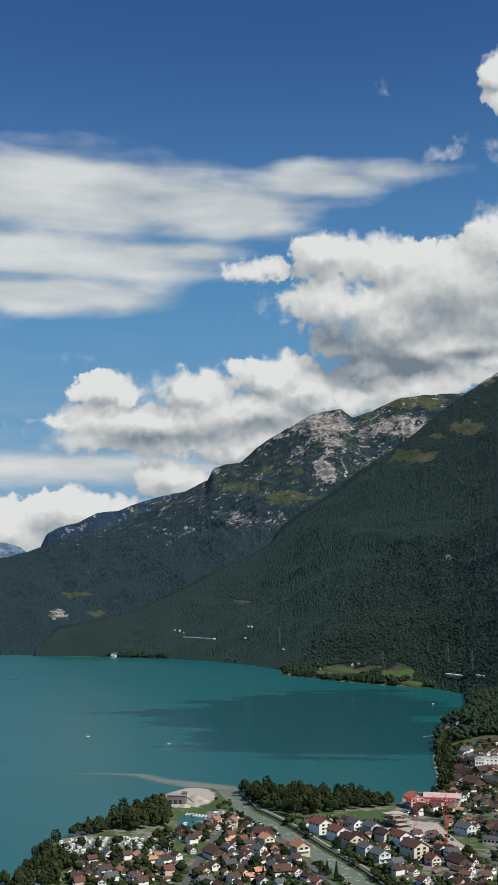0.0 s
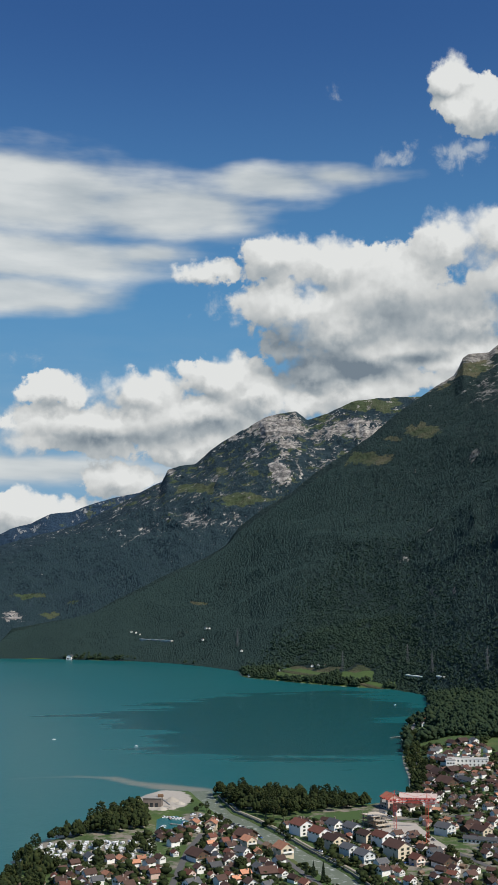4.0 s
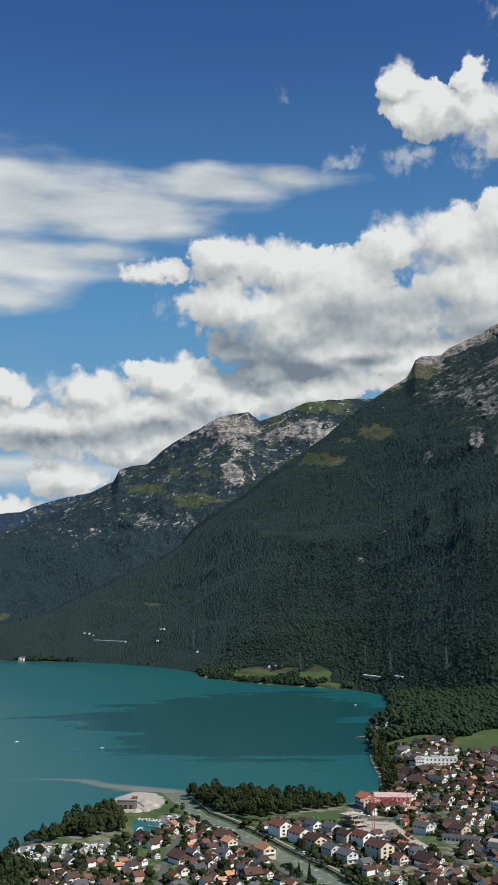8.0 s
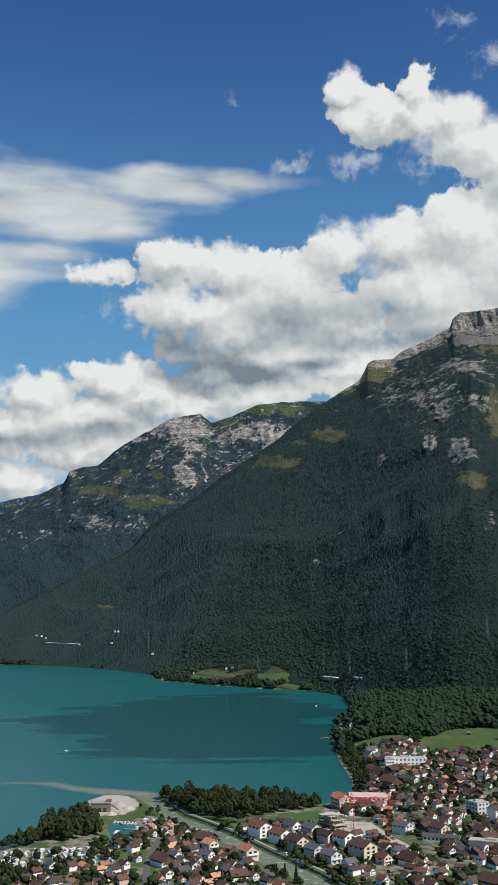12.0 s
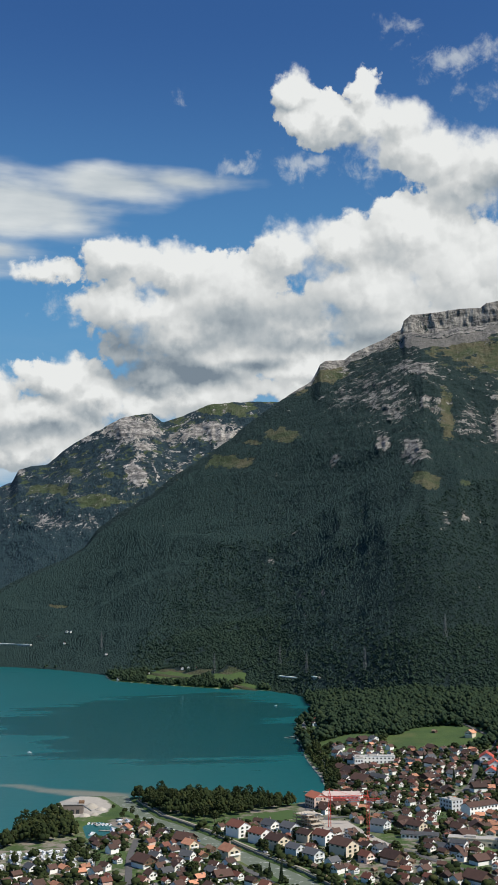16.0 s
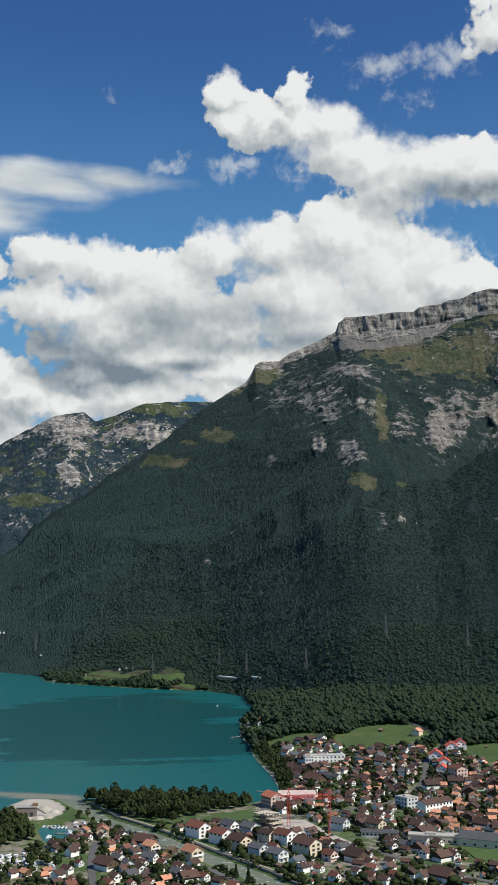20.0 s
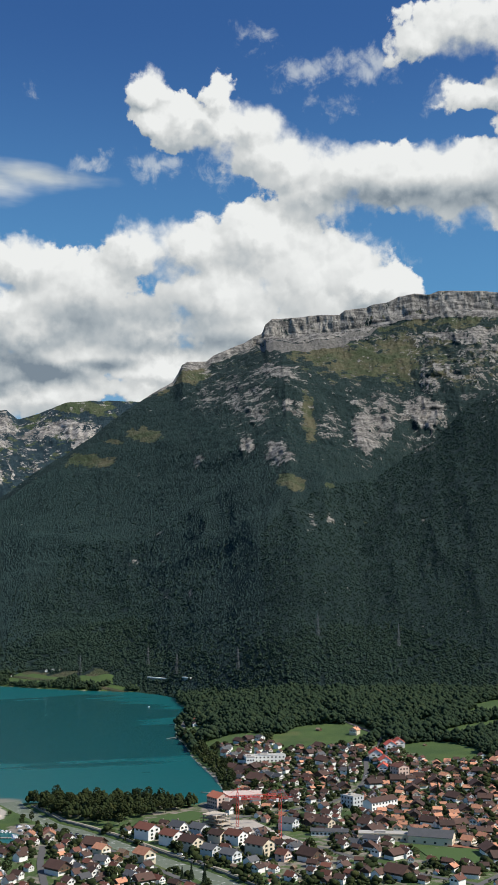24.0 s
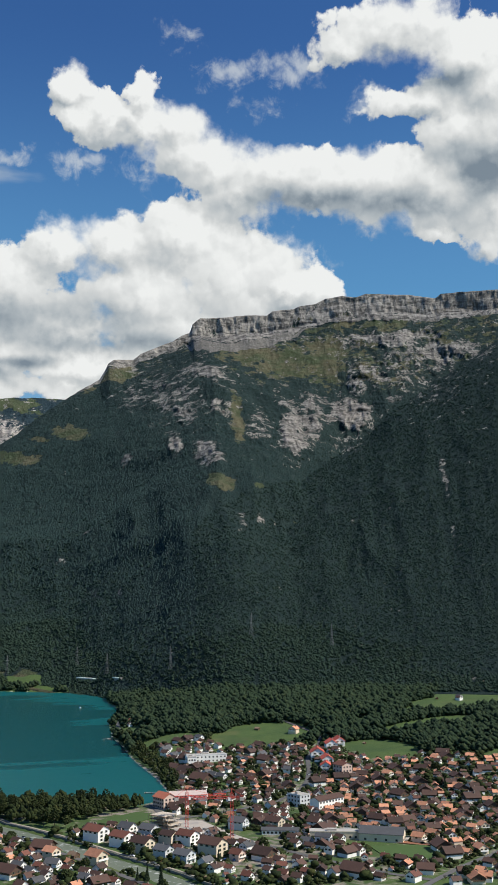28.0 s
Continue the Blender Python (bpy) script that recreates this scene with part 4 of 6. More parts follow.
build_back_forest()

# ---- building blocks ----


def part(name, bm, mat, parent, label=""):
    """Links a bmesh as one mesh object under a thing or a part."""
    data = bpy.data.meshes.new(name)
    bm.to_mesh(data)
    bm.free()
    data.materials.append(mat)
    ob = new(name, data)
    ob.parent = parent
    return tagged(ob, label) if label else ob


def again(ob, m, parent=None):
    """The same part once more, on the same mesh."""
    twin = new(ob.name.split(".")[0], ob.data)
    twin.parent, twin.matrix_basis = parent or ob.parent, m
    return twin


def thing(name, label, category, group=""):
    return tagged(new(name), label, category, group)


def box(x0, x1, y0, y1, z0, z1, bm=None):
    bm = bm or bmesh.new()
    v = [bm.verts.new((x, y, z)) for z in (z0, z1) for y in (y0, y1) for x in (x0, x1)]
    for f in ((0, 2, 3, 1), (4, 5, 7, 6), (0, 1, 5, 4), (2, 6, 7, 3), (0, 4, 6, 2), (1, 3, 7, 5)):
        bm.faces.new([v[i] for i in f])
    return bm


def tube(path, radius, sides=5, bm=None, taper=1.0):
    """A thin rod along points."""
    bm = bm or bmesh.new()
    rings = []
    for k, p in enumerate(path):
        p = Vector(p)
        ahead = (Vector(path[min(k + 1, len(path) - 1)]) - Vector(path[max(k - 1, 0)])).normalized()
        u = ahead.orthogonal().normalized()
        w = ahead.cross(u)
        r = radius * (1 - (1 - taper) * k / max(1, len(path) - 1))
        rings.append([bm.verts.new(p + r * (u * math.cos(6.2832 * i / sides) + w * math.sin(6.2832 * i / sides))) for i in range(sides)])
    for a, b in zip(rings, rings[1:]):
        for i in range(sides):
            bm.faces.new((a[i], a[(i + 1) % sides], b[(i + 1) % sides], b[i]))
    bm.faces.new(rings[0][::-1])
    bm.faces.new(rings[-1])
    return bm


def gabled(x0, x1, half, z0, eave, ridge, bm=None):
    """Walls of a house with gables at both ends of the ridge, which runs along x."""
    bm = bm or bmesh.new()
    ends = [[bm.verts.new((x, y, z)) for y, z in ((-half, z0), (half, z0), (half, eave), (0, ridge), (-half, eave))] for x in (x0, x1)]
    a, b = ends
    bm.faces.new(a)
    bm.faces.new(b[::-1])
    for i in range(5):
        j = (i + 1) % 5
        bm.faces.new((a[j], a[i], b[i], b[j]))
    return bm


def roof_slope(x0, x1, half, eave, ridge, over, thick, sign, bm=None):
    """One side of a saddle roof, with its thickness and overhang."""
    slope = (ridge - eave) / half
    y1, low = half + over, eave - slope * over
    bm = bm or bmesh.new()
    ring = [[bm.verts.new((x, sign * y, z)) for y, z in ((0, ridge + 0.02), (y1, low + 0.02), (y1, low + thick), (0, ridge + thick * 1.25))] for x in (x0 - over, x1 + over)]
    a, b = ring
    bm.faces.new(a if sign > 0 else a[::-1])
    bm.faces.new(b[::-1] if sign > 0 else b)
    for i in range(4):
        j = (i + 1) % 4
        face = (a[j], a[i], b[i], b[j])
        bm.faces.new(face if sign > 0 else face[::-1])
    return bm


def land_z(x, y):
    return float(land_height(np.array([x], float), np.array([y], float))[0])


def slope_z(x, y):
    """Height of the ground, on the mountain's foot too."""
    dx, dy = x - ORIGIN[0], y - ORIGIN[1]
    b, r = np.array([math.degrees(math.atan2(dx, dy))]), np.array([math.hypot(dx, dy)])
    return max(land_z(x, y), float(main_height(b, r)[2][0]) if r[0] > np.interp(b[0], GRADES, FOOT) - 30 else -9.0)


def heading(azimuth):
    """Turn about z that points a thing's x axis to a compass bearing, from +y by way of +x."""
    return 90 - azimuth


# ---- village ----
WHITE = plain("white_render", (0.84, 0.82, 0.78), 0.9, vary=0.1)
CREAM = plain("cream_render", (0.66, 0.56, 0.42), 0.9, vary=0.15)
PINKISH = plain("rose_render", (0.62, 0.46, 0.38), 0.9, vary=0.12)
PALE_BLUE = plain("pale_blue_render", (0.6, 0.62, 0.62), 0.9, vary=0.12)
TIMBER = plain("dark_timber", (0.085, 0.05, 0.033), 0.8, vary=0.35)
TIMBER_LIGHT = plain("brown_timber", (0.15, 0.085, 0.045), 0.8, vary=0.35)
CONCRETE = plain("concrete", (0.36, 0.34, 0.31), 0.9, vary=0.25)
ROOF_BROWN = plain("brown_roof_tiles", (0.07, 0.036, 0.025), 0.75, vary=0.5)
ROOF_RUSSET = plain("russet_roof_tiles", (0.13, 0.048, 0.03), 0.75, vary=0.45)
ROOF_ORANGE = plain("orange_roof_tiles", (0.49, 0.225, 0.13), 0.8, vary=0.45)
ROOF_RED = plain("red_roof_tiles", (0.55, 0.10, 0.06), 0.75, vary=0.25)
ROOF_SLATE = plain("slate_roof", (0.085, 0.086, 0.088), 0.6, vary=0.4)
ROOF_TAN = plain("weathered_roof_tiles", (0.22, 0.15, 0.10), 0.85, vary=0.4)
GLASS = plain("window_glass", (0.03, 0.035, 0.04), 0.12, vary=0.2)
SHUTTER = plain("painted_shutter", (0.09, 0.11, 0.06), 0.7)
BRICK = plain("chimney_masonry", (0.3, 0.24, 0.2), 0.9)
METAL = plain("grey_metal", (0.35, 0.36, 0.37), 0.45, 0.8)
RED_PAINT = plain("red_crane_paint", (0.6, 0.07, 0.05), 0.5)


def house(kind, label, half, length, eave, ridge, wall, roof, timber=None, storeys=2, bays=1, balcony=True, over=0.65, doors=False):
    """A village house, ridge along x, main gable towards +x. Standing at its own origin."""
    root = thing(kind, label, kind.replace("_", " "), "village houses")
    x1 = length / 2
    part("wall", gabled(-x1, x1, half, -1.5, eave, ridge - 0.02), wall, root)
    if timber:
        low = eave * 0.6
        part("timber_storey", gabled(-x1 - 0.06, x1 + 0.06, half + 0.06, low, eave, ridge + 0.0), timber, root, "dark timber upper storey")
    bm = roof_slope(-x1, x1, half, eave, ridge, over, 0.32, 1)
    cover = part("roof", roof_slope(-x1, x1, half, eave, ridge, over, 0.32, -1, bm), roof, root)
    height = eave / storeys
    first = None
    spots = []
    for s in range(storeys):
        z = 0.9 + s * height
        for k in range(2 if s or storeys != 2 else 0):
            y = (k - 0.5) * half * 0.8
            spots.append(pose(x1 + 0.08, y, z))
        for k in range(bays if s == storeys - 1 else 0):
            spots.append(pose((k - (bays - 1) / 2) * length / (bays + 0.3), -half - 0.08, z, 0, 0, -90))
    for m in spots:
        if first is None:
            bm = box(-0.05, 0.05, -0.6, 0.6, 0, 1.35)
            box(-0.03, 0.07, -1.08, -0.64, -0.03, 1.38, bm)
            box(-0.03, 0.07, 0.64, 1.08, -0.03, 1.38, bm)
            first = part("window", bm, GLASS, root)
            first.data.materials.append(SHUTTER)
            for f in first.data.polygons:
                f.material_index = 0 if f.index < 6 else 1
            first.matrix_basis = m
        else:
            again(first, m)
    if doors:
        part("door", box(x1 + 0.03, x1 + 0.13, half * 0.45, half * 0.45 + 1.0, 0, 2.05), TIMBER_LIGHT, root)
    if balcony:
        bm = box(x1, x1 + 1.3, -half * 0.8, half * 0.8, eave * 0.55 - 0.18, eave * 0.55)
        box(x1 + 1.2, x1 + 1.3, -half * 0.8, half * 0.8, eave * 0.55, eave * 0.55 + 0.95, bm)
        part("balcony", bm, TIMBER_LIGHT if timber else WHITE, root)
    bm = box(-length * 0.18 - 0.45, -length * 0.18 + 0.45, half * 0.25, half * 0.25 + 0.8, ridge - 2.2, ridge + 1.0)
    box(-length * 0.18 - 0.55, -length * 0.18 + 0.55, half * 0.25 - 0.1, half * 0.25 + 0.9, ridge + 1.0, ridge + 1.15, bm)
    part("chimney", bm, BRICK, cover)
    return root


def make_kinds():
    return {
        "chalet": house("chalet", "brown-roofed timber chalet on a white ground floor", 4.6, 11, 5.2, 8.0, WHITE, ROOF_BROWN, TIMBER),
        "chalet_orange": house("chalet", "dark timber chalet with a weathered orange tile roof", 4.8, 11, 5.0, 7.9, WHITE, ROOF_ORANGE, TIMBER),
        "cottage": house("cottage", "small white house with a brown tile roof", 4.0, 9, 4.6, 7.4, WHITE, ROOF_BROWN, balcony=False),
        "cottage_red": house("cottage", "small white house with a russet tile roof", 4.0, 9.5, 4.8, 7.6, WHITE, ROOF_RUSSET),
        "cottage_orange": house("cottage", "cream house with an orange tile roof", 4.4, 10, 5.2, 8.0, CREAM, ROOF_ORANGE),
        "farmhouse": house("farmhouse", "broad timber farmhouse under a wide brown roof", 6.2, 14, 5.4, 9.0, WHITE, ROOF_BROWN, TIMBER, over=1.3),
        "farmhouse_orange": house("farmhouse", "broad old farmhouse under a wide orange tile roof", 6.2, 13, 5.2, 8.8, CREAM, ROOF_ORANGE, TIMBER, over=1.3),
        "block": house("apartment_house", "white three-storey house with a russet saddle roof", 5.8, 14, 7.4, 10.4, WHITE, ROOF_RUSSET, None, 3, 3, False, doors=True),
        "block_cream": house("apartment_house", "cream three-storey house with a brown roof", 5.6, 14, 7.2, 10.2, CREAM, ROOF_BROWN, None, 3, 3, False, doors=True),
        "block_slate": house("apartment_house", "white house with a blue-grey slate roof", 5.6, 13, 6.6, 9.6, PALE_BLUE, ROOF_SLATE, None, 3, 3, doors=True),
        "rosy": house("house", "rose-coloured house with a brown roof", 4.4, 9, 5.2, 8.2, PINKISH, ROOF_RUSSET),
        "barn": house("barn", "dark weathered timber barn with a tan roof", 4.4, 10, 3.8, 6.4, TIMBER_LIGHT, ROOF_TAN, TIMBER, 1, 1, False),
        "barn_red": house("barn", "small timber house with a russet tile roof", 4.2, 9, 4.0, 6.8, WHITE, ROOF_RUSSET, None, 1, 1, False),
        "slate": house("house", "white house with a grey slate roof", 4.6, 11, 5.0, 8.0, WHITE, ROOF_SLATE),
        "villa_red": house("house", "white villa with a bright red tile roof", 5.6, 15, 5.6, 9.2, WHITE, ROOF_RED, None, 2, 3),
    }


KINDS = make_kinds()
USED = set()
TAKEN = []  # x, y, radius of what stands already


def put(kind, x, y, azimuth, scale=1.0, z=None):
    """Sets a house of a kind on the ground, its main gable to a bearing."""
    m = pose(x, y, (land_z(x, y) if z is None else z), 0, 0, heading(azimuth)) @ Matrix.Diagonal((scale, scale, scale, 1))
    TAKEN.append((x, y, 7.2 * scale if KINDS[kind].name.split(".")[0] != "apartment_house" else 9.5 * scale))
    if kind in USED:
        return copy_thing(KINDS[kind], m)
    USED.add(kind)
    KINDS[kind].matrix_basis = m
    return KINDS[kind]


# Houses that stand out: kind, x, y, bearing of the main gable, scale
LANDMARKS = [
    ("block", 52, 797, 150, 1.0), ("block", 63, 774, 150, 0.95), ("block_cream", 70, 752, 150, 0.95), ("slate", 78, 808, 150, 1.0), ("block_slate", 89, 793, 150, 0.9),
    ("block_slate", 78, 733, 150, 0.9), ("block_cream", 95, 769, 150, 0.85), ("block", 105, 760, 150, 0.9), ("block_cream", 109, 725, 150, 1.15), ("block_slate", 85, 714, 150, 0.95),
    ("farmhouse", 202, 977, 150, 1.1), ("farmhouse", 206, 1025, 160, 0.9), ("slate", 222, 998, 150, 0.8), ("slate", 226, 987, 150, 0.8),
    ("block_slate", 156, 790, 140, 1.0), ("block_cream", 180, 779, 150, 0.9), ("cottage", 209, 772, 150, 1.0),
]
LANDMARKS += [("villa_red", 335, 984, 200, 1.0), ("villa_red", 340, 1013, 205, 1.15), ("villa_red", 372, 1043, 200, 1.05), ("villa_red", 322, 962, 210, 0.9), ("villa_red", 386, 1052, 200, 1.0), ("cottage_orange", 379, 1141, 230, 1.0), ("barn", 355, 1186, 150, 0.5), ("barn", 410, 1040, 170, 0.6)]
LANDMARKS += [("barn", 25, 756, 152, 1.2), ("cottage_orange", 34, 735, 155, 1.1), ("cottage_orange", -26, 822, 200, 0.8), ("cottage_orange", -13, 816, 190, 0.9), ("cottage_orange", 12, 762, 150, 0.9), ("rosy", 118, 706, 150, 0.85)]
for row in LANDMARKS:
    put(*row)

ROADS = [
    [(225, 868), (237, 882), (255, 895), (272, 915), (288, 935), (309, 971), (330, 1015), (351, 1045), (372, 1068), (390, 1100), (398, 1130), (402, 1190), (405, 1252), (420, 1330)],
    [(320, 675), (281, 653), (238, 632), (204, 612), (170, 590)],
    [(130, 905), (122, 860), (128, 840), (170, 850), (225, 868)],
    [(128, 840), (140, 790), (150, 740), (165, 690), (185, 640), (204, 612)],
    [(-5, 860), (5, 820), (18, 780), (30, 740), (40, 700), (55, 640), (70, 590)],
    [(-20, 800), (-30, 750), (-35, 700), (-40, 650), (-45, 600)],
    [(185, 1000), (196, 1075), (206, 1120), (216, 1170), (226, 1240), (240, 1320), (262, 1420), (285, 1480)],
    [(165, 960), (200, 945), (255, 895)],
]
FIELDS = [(610, 1165, 75, 42), (545, 1085, 45, 32), (715, 1270, 75, 40), (473, 1155, 26, 18), (360, 1190, 40, 34), (80, 855, 38, 22), (155, 756, 17, 24), (228, 682, 22, 28), (345, 1150, 60, 55), (255, 1212, 38, 26), (412, 1010, 34, 50), (118, 812, 30, 26), (-50, 915, 40, 45), (690, 1200, 120, 62), (228, 716, 26, 18), (205, 738, 20, 12), (247, 838, 22, 14), (245, 1068, 26, 10), (160, 900, 22, 10), (132, 888, 14, 12)]
VILLAGE = [(-128, 655), (-118, 700), (-100, 728), (-44, 728), (-58, 790), (-40, 800), (-22, 845), (-8, 850), (-4, 815), (20, 800), (42, 830), (120, 845), (140, 900), (172, 965), (196, 1050), (212, 1120), (220, 1190), (310, 1185), (345, 1085), (378, 1070), (392, 985), (440, 950), (478, 900), (400, 800), (330, 690), (262, 598), (225, 585), (150, 640), (0, 650), (-100, 655)]


def road_gap(x, y):
    best = np.full(x.shape, 1e9)
    for line in ROADS:
        for (ax, ay), (bx, by) in zip(line, line[1:]):
            ux, uy = bx - ax, by - ay
            k = np.clip(((x - ax) * ux + (y - ay) * uy) / (ux * ux + uy * uy), 0, 1)
            best = np.minimum(best, np.hypot(x - ax - k * ux, y - ay - k * uy))
    return best


def field_gap(x, y):
    """Below 1 within a field."""
    return np.min([np.hypot((x - cx) / w, (y - cy) / h) for cx, cy, w, h in FIELDS], axis=0)


def fill_village():
    rng = random.Random(11)
    spots = []
    x, y = np.meshgrid(np.arange(-130, 480, 11.9), np.arange(560, 1195, 13.7))
    jig = np.random.default_rng(3)
    x = x + jig.uniform(-2.6, 2.6, x.shape) + (np.arange(x.shape[0]) % 2)[:, None] * 6.2
    y = y + jig.uniform(-3, 3, y.shape)
    ok = (side(x, y, VILLAGE) < -2) & (river_side(x, y) > 11) & (side(x, y, LAKE_EDGE) > 10) & (side(x, y, HARBOUR) > 8) & (road_gap(x, y) > 7) & (field_gap(x, y) > 1.05)
    for px, py in zip(x[ok], y[ok]):
        if all(math.hypot(px - a, py - b) > 5.0 + r for a, b, r in TAKEN[:len(LANDMARKS)]):
            spots.append((float(px), float(py)))
    for px, py in spots:
        if rng.random() < 0.09:
            continue
        old = px > 215 + (py - 700) * 0.12 and py < 960
        if old:
            kind = rng.choice(["chalet_orange", "chalet_orange", "farmhouse_orange", "cottage_orange", "chalet", "cottage_red", "farmhouse", "cottage"])
        else:
            kind = rng.choice(["chalet", "chalet", "chalet", "cottage", "cottage", "cottage", "cottage", "cottage_red", "cottage_red", "farmhouse", "slate", "rosy", "barn", "chalet_orange"])
        bearing = rng.choice([150, 150, 150, 60, 240]) if not old else rng.choice([200, 200, 150, 110, 290])
        put(kind, px, py, bearing + rng.gauss(0, 9), rng.uniform(0.6, 0.82))


fill_village()


def fill_gaps():
    """Small houses, sheds and barns squeezed in between the larger ones."""
    rng = random.Random(17)
    jig = np.random.default_rng(18)
    x, y = jig.uniform(-125, 440, 5000), jig.uniform(600, 1100, 5000)
    ok = (side(x, y, VILLAGE) < -3) & (river_side(x, y) > 9) & (side(x, y, LAKE_EDGE) > 8) & (side(x, y, HARBOUR) > 8) & (road_gap(x, y) > 5.5) & (field_gap(x, y) > 1.05)
    made = 0
    for px, py in zip(x[ok], y[ok]):
        if made < 84 and all(math.hypot(px - a, py - b) > r * 0.72 + 3.4 for a, b, r in TAKEN):
            put(rng.choice(["barn", "barn", "cottage", "cottage", "barn_red"]), float(px), float(py), rng.choice([150, 60, 240]) + rng.gauss(0, 12), rng.uniform(0.5, 0.66))
            made += 1


fill_gaps()
for unused in [k for k in KINDS if k not in USED]:
    put(unused, 300, 640, 150)


def build_roads():
    asphalt = plain("asphalt", (0.11, 0.107, 0.104), 0.9, vary=0.2)
    for line in ROADS:
        pts = np.array(line, float)
        t = np.linspace(0, len(pts) - 1, 12 * len(pts))
        cx, cy = (np.interp(t, np.arange(len(pts)), pts[:, k]) for k in range(2))
        for _ in range(6):
            cx[1:-1], cy[1:-1] = (cx[:-2] + 2 * cx[1:-1] + cx[2:]) / 4, (cy[:-2] + 2 * cy[1:-1] + cy[2:]) / 4
        dx, dy = np.gradient(cx), np.gradient(cy)
        far = np.hypot(dx, dy)
        across = np.linspace(-2.2, 2.2, 3)[None]
        x, y = cx[:, None] + (dy / far)[:, None] * across, cy[:, None] - (dx / far)[:, None] * across
        z = land_height(x, y).max(1, keepdims=True) + 0.3 + 0 * x
        ob = sheet("road", asphalt, x, y, z, (0 * x, 0 * x))
        tagged(ob, "narrow grey asphalt village road", "road", kind="structure")



def build_river_path():
    """A pale gravel path with a low stone kerb on top of the river's east bank."""
    line = np.array(RIVER_LINE[1:], float)
    t = np.linspace(0, len(line) - 1, 80)
    cx, cy, cw = (np.interp(t, np.arange(len(line)), line[:, k]) for k in range(3))
    dx, dy = np.gradient(cx), np.gradient(cy)
    far = np.hypot(dx, dy)
    for near, wide, lift, name, mat, label in ((6.5, 2.2, 0.25, "path", plain("pale_gravel_path", (0.34, 0.3, 0.24), 0.95), "pale gravel path along the river bank"), (3.6, 0.8, 0.7, "river_wall", plain("bank_stone", (0.19, 0.18, 0.145), 0.9), "low pale stone wall along the river bank")):
        across = np.array([near - 0.05, near, near + wide, near + wide + 0.05])[None]
        x, y = cx[:, None] - (dy / far)[:, None] * (cw[:, None] + across), cy[:, None] + (dx / far)[:, None] * (cw[:, None] + across)
        z = np.maximum(land_height(x, y).max(1, keepdims=True), 0.9) + lift + np.array([-1.6, 0, 0, -1.6])[None]
        tagged(sheet(name, mat, x, y, z, (0 * x, 0 * x), False), label, name.replace("_", " "), kind="structure")


build_roads()
build_river_path()

# ---- trees ----
BARK = plain("bark", (0.09, 0.07, 0.055), 0.95)
LEAVES = foliage_material("tree_leaves", (0.013, 0.021, 0.009), (0.033, 0.045, 0.015), (0.068, 0.068, 0.024))
NEEDLES = foliage_material("fir_needles", (0.012, 0.022, 0.012), (0.028, 0.042, 0.02), (0.045, 0.055, 0.028))


def trunk_mesh(high, thick, limbs, rng):
    bm = tube([(0, 0, -1), (rng.uniform(-0.2, 0.2), rng.uniform(-0.2, 0.2), high * 0.5), (0, 0, high)], thick, 6, taper=0.35)
    for k in range(limbs):
        a = 6.28 * k / limbs + rng.uniform(-0.4, 0.4)
        z = high * rng.uniform(0.45, 0.75)
        reach = high * rng.uniform(0.25, 0.4)
        tube([(0, 0, z), (reach * 0.6 * math.cos(a), reach * 0.6 * math.sin(a), z + reach * 0.4), (reach * math.cos(a), reach * math.sin(a), z + reach * 0.9)], thick * 0.4, 5, bm, 0.3)
    return bm


def crown_mesh(high, wide, clumps, rng):
    """A leafy crown: many ragged clumps over an uneven dome, with gaps between them."""
    bm = bmesh.new()
    lean = rng.uniform(0, 6.28)
    for k in range(clumps):
        a, u = rng.uniform(0, 6.28), rng.uniform(-0.75, 1.0)
        ring = math.sqrt(max(0.0, 1 - u * u)) * rng.uniform(0.55, 1.05) * (1 + 0.2 * math.cos(a - lean))
        at = (wide * ring * math.cos(a), wide * ring * math.sin(a), high * (0.62 + 0.36 * u * rng.uniform(0.8, 1.08)))
        size = wide * rng.uniform(0.1, 0.22)
        verts = [bm.verts.new((at[0] + v[0] * size * rng.uniform(0.65, 1.3), at[1] + v[1] * size * rng.uniform(0.65, 1.3), at[2] + v[2] * size * rng.uniform(0.5, 1.0))) for v in ICO[0]]
        for f in ICO[1]:
            bm.faces.new([verts[i] for i in f])
    return bm


def fir_mesh(high, wide, tiers, rng):
    bm = bmesh.new()
    for k in range(tiers):
        low, sides = high * (0.08 + 0.88 * k / tiers), 9
        tip = min(high, low + high * 1.9 / tiers)
        r = wide * (1 - k / tiers) ** 0.8
        ring = []
        for i in range(sides * 2):
            a = 6.2832 * i / (sides * 2) + k
            out = r * (rng.uniform(0.85, 1.15) if i % 2 else rng.uniform(0.4, 0.62))
            ring.append(bm.verts.new((out * math.cos(a), out * math.sin(a), low + (0 if i % 2 else high * 0.02))))
        top = bm.verts.new((0, 0, tip))
        for i in range(sides * 2):
            bm.faces.new((ring[i], ring[(i + 1) % (sides * 2)], top))
    return bm


def stem(name, label, bm):
    """The trunk and limbs of a tree, which its crown hangs on."""
    return tagged(part(name, bm, BARK, None), label, "tree", "trees of the village")


def make_tree(name, label, high, wide, clumps, seed):
    rng = random.Random(seed)
    root = stem(name, label, trunk_mesh(high * 0.7, high * 0.022, 4, rng))
    crown = part("crown", crown_mesh(high, wide, clumps, rng), LEAVES, root)
    crown.data.polygons.foreach_set("use_smooth", np.ones(len(crown.data.polygons), bool))
    return root


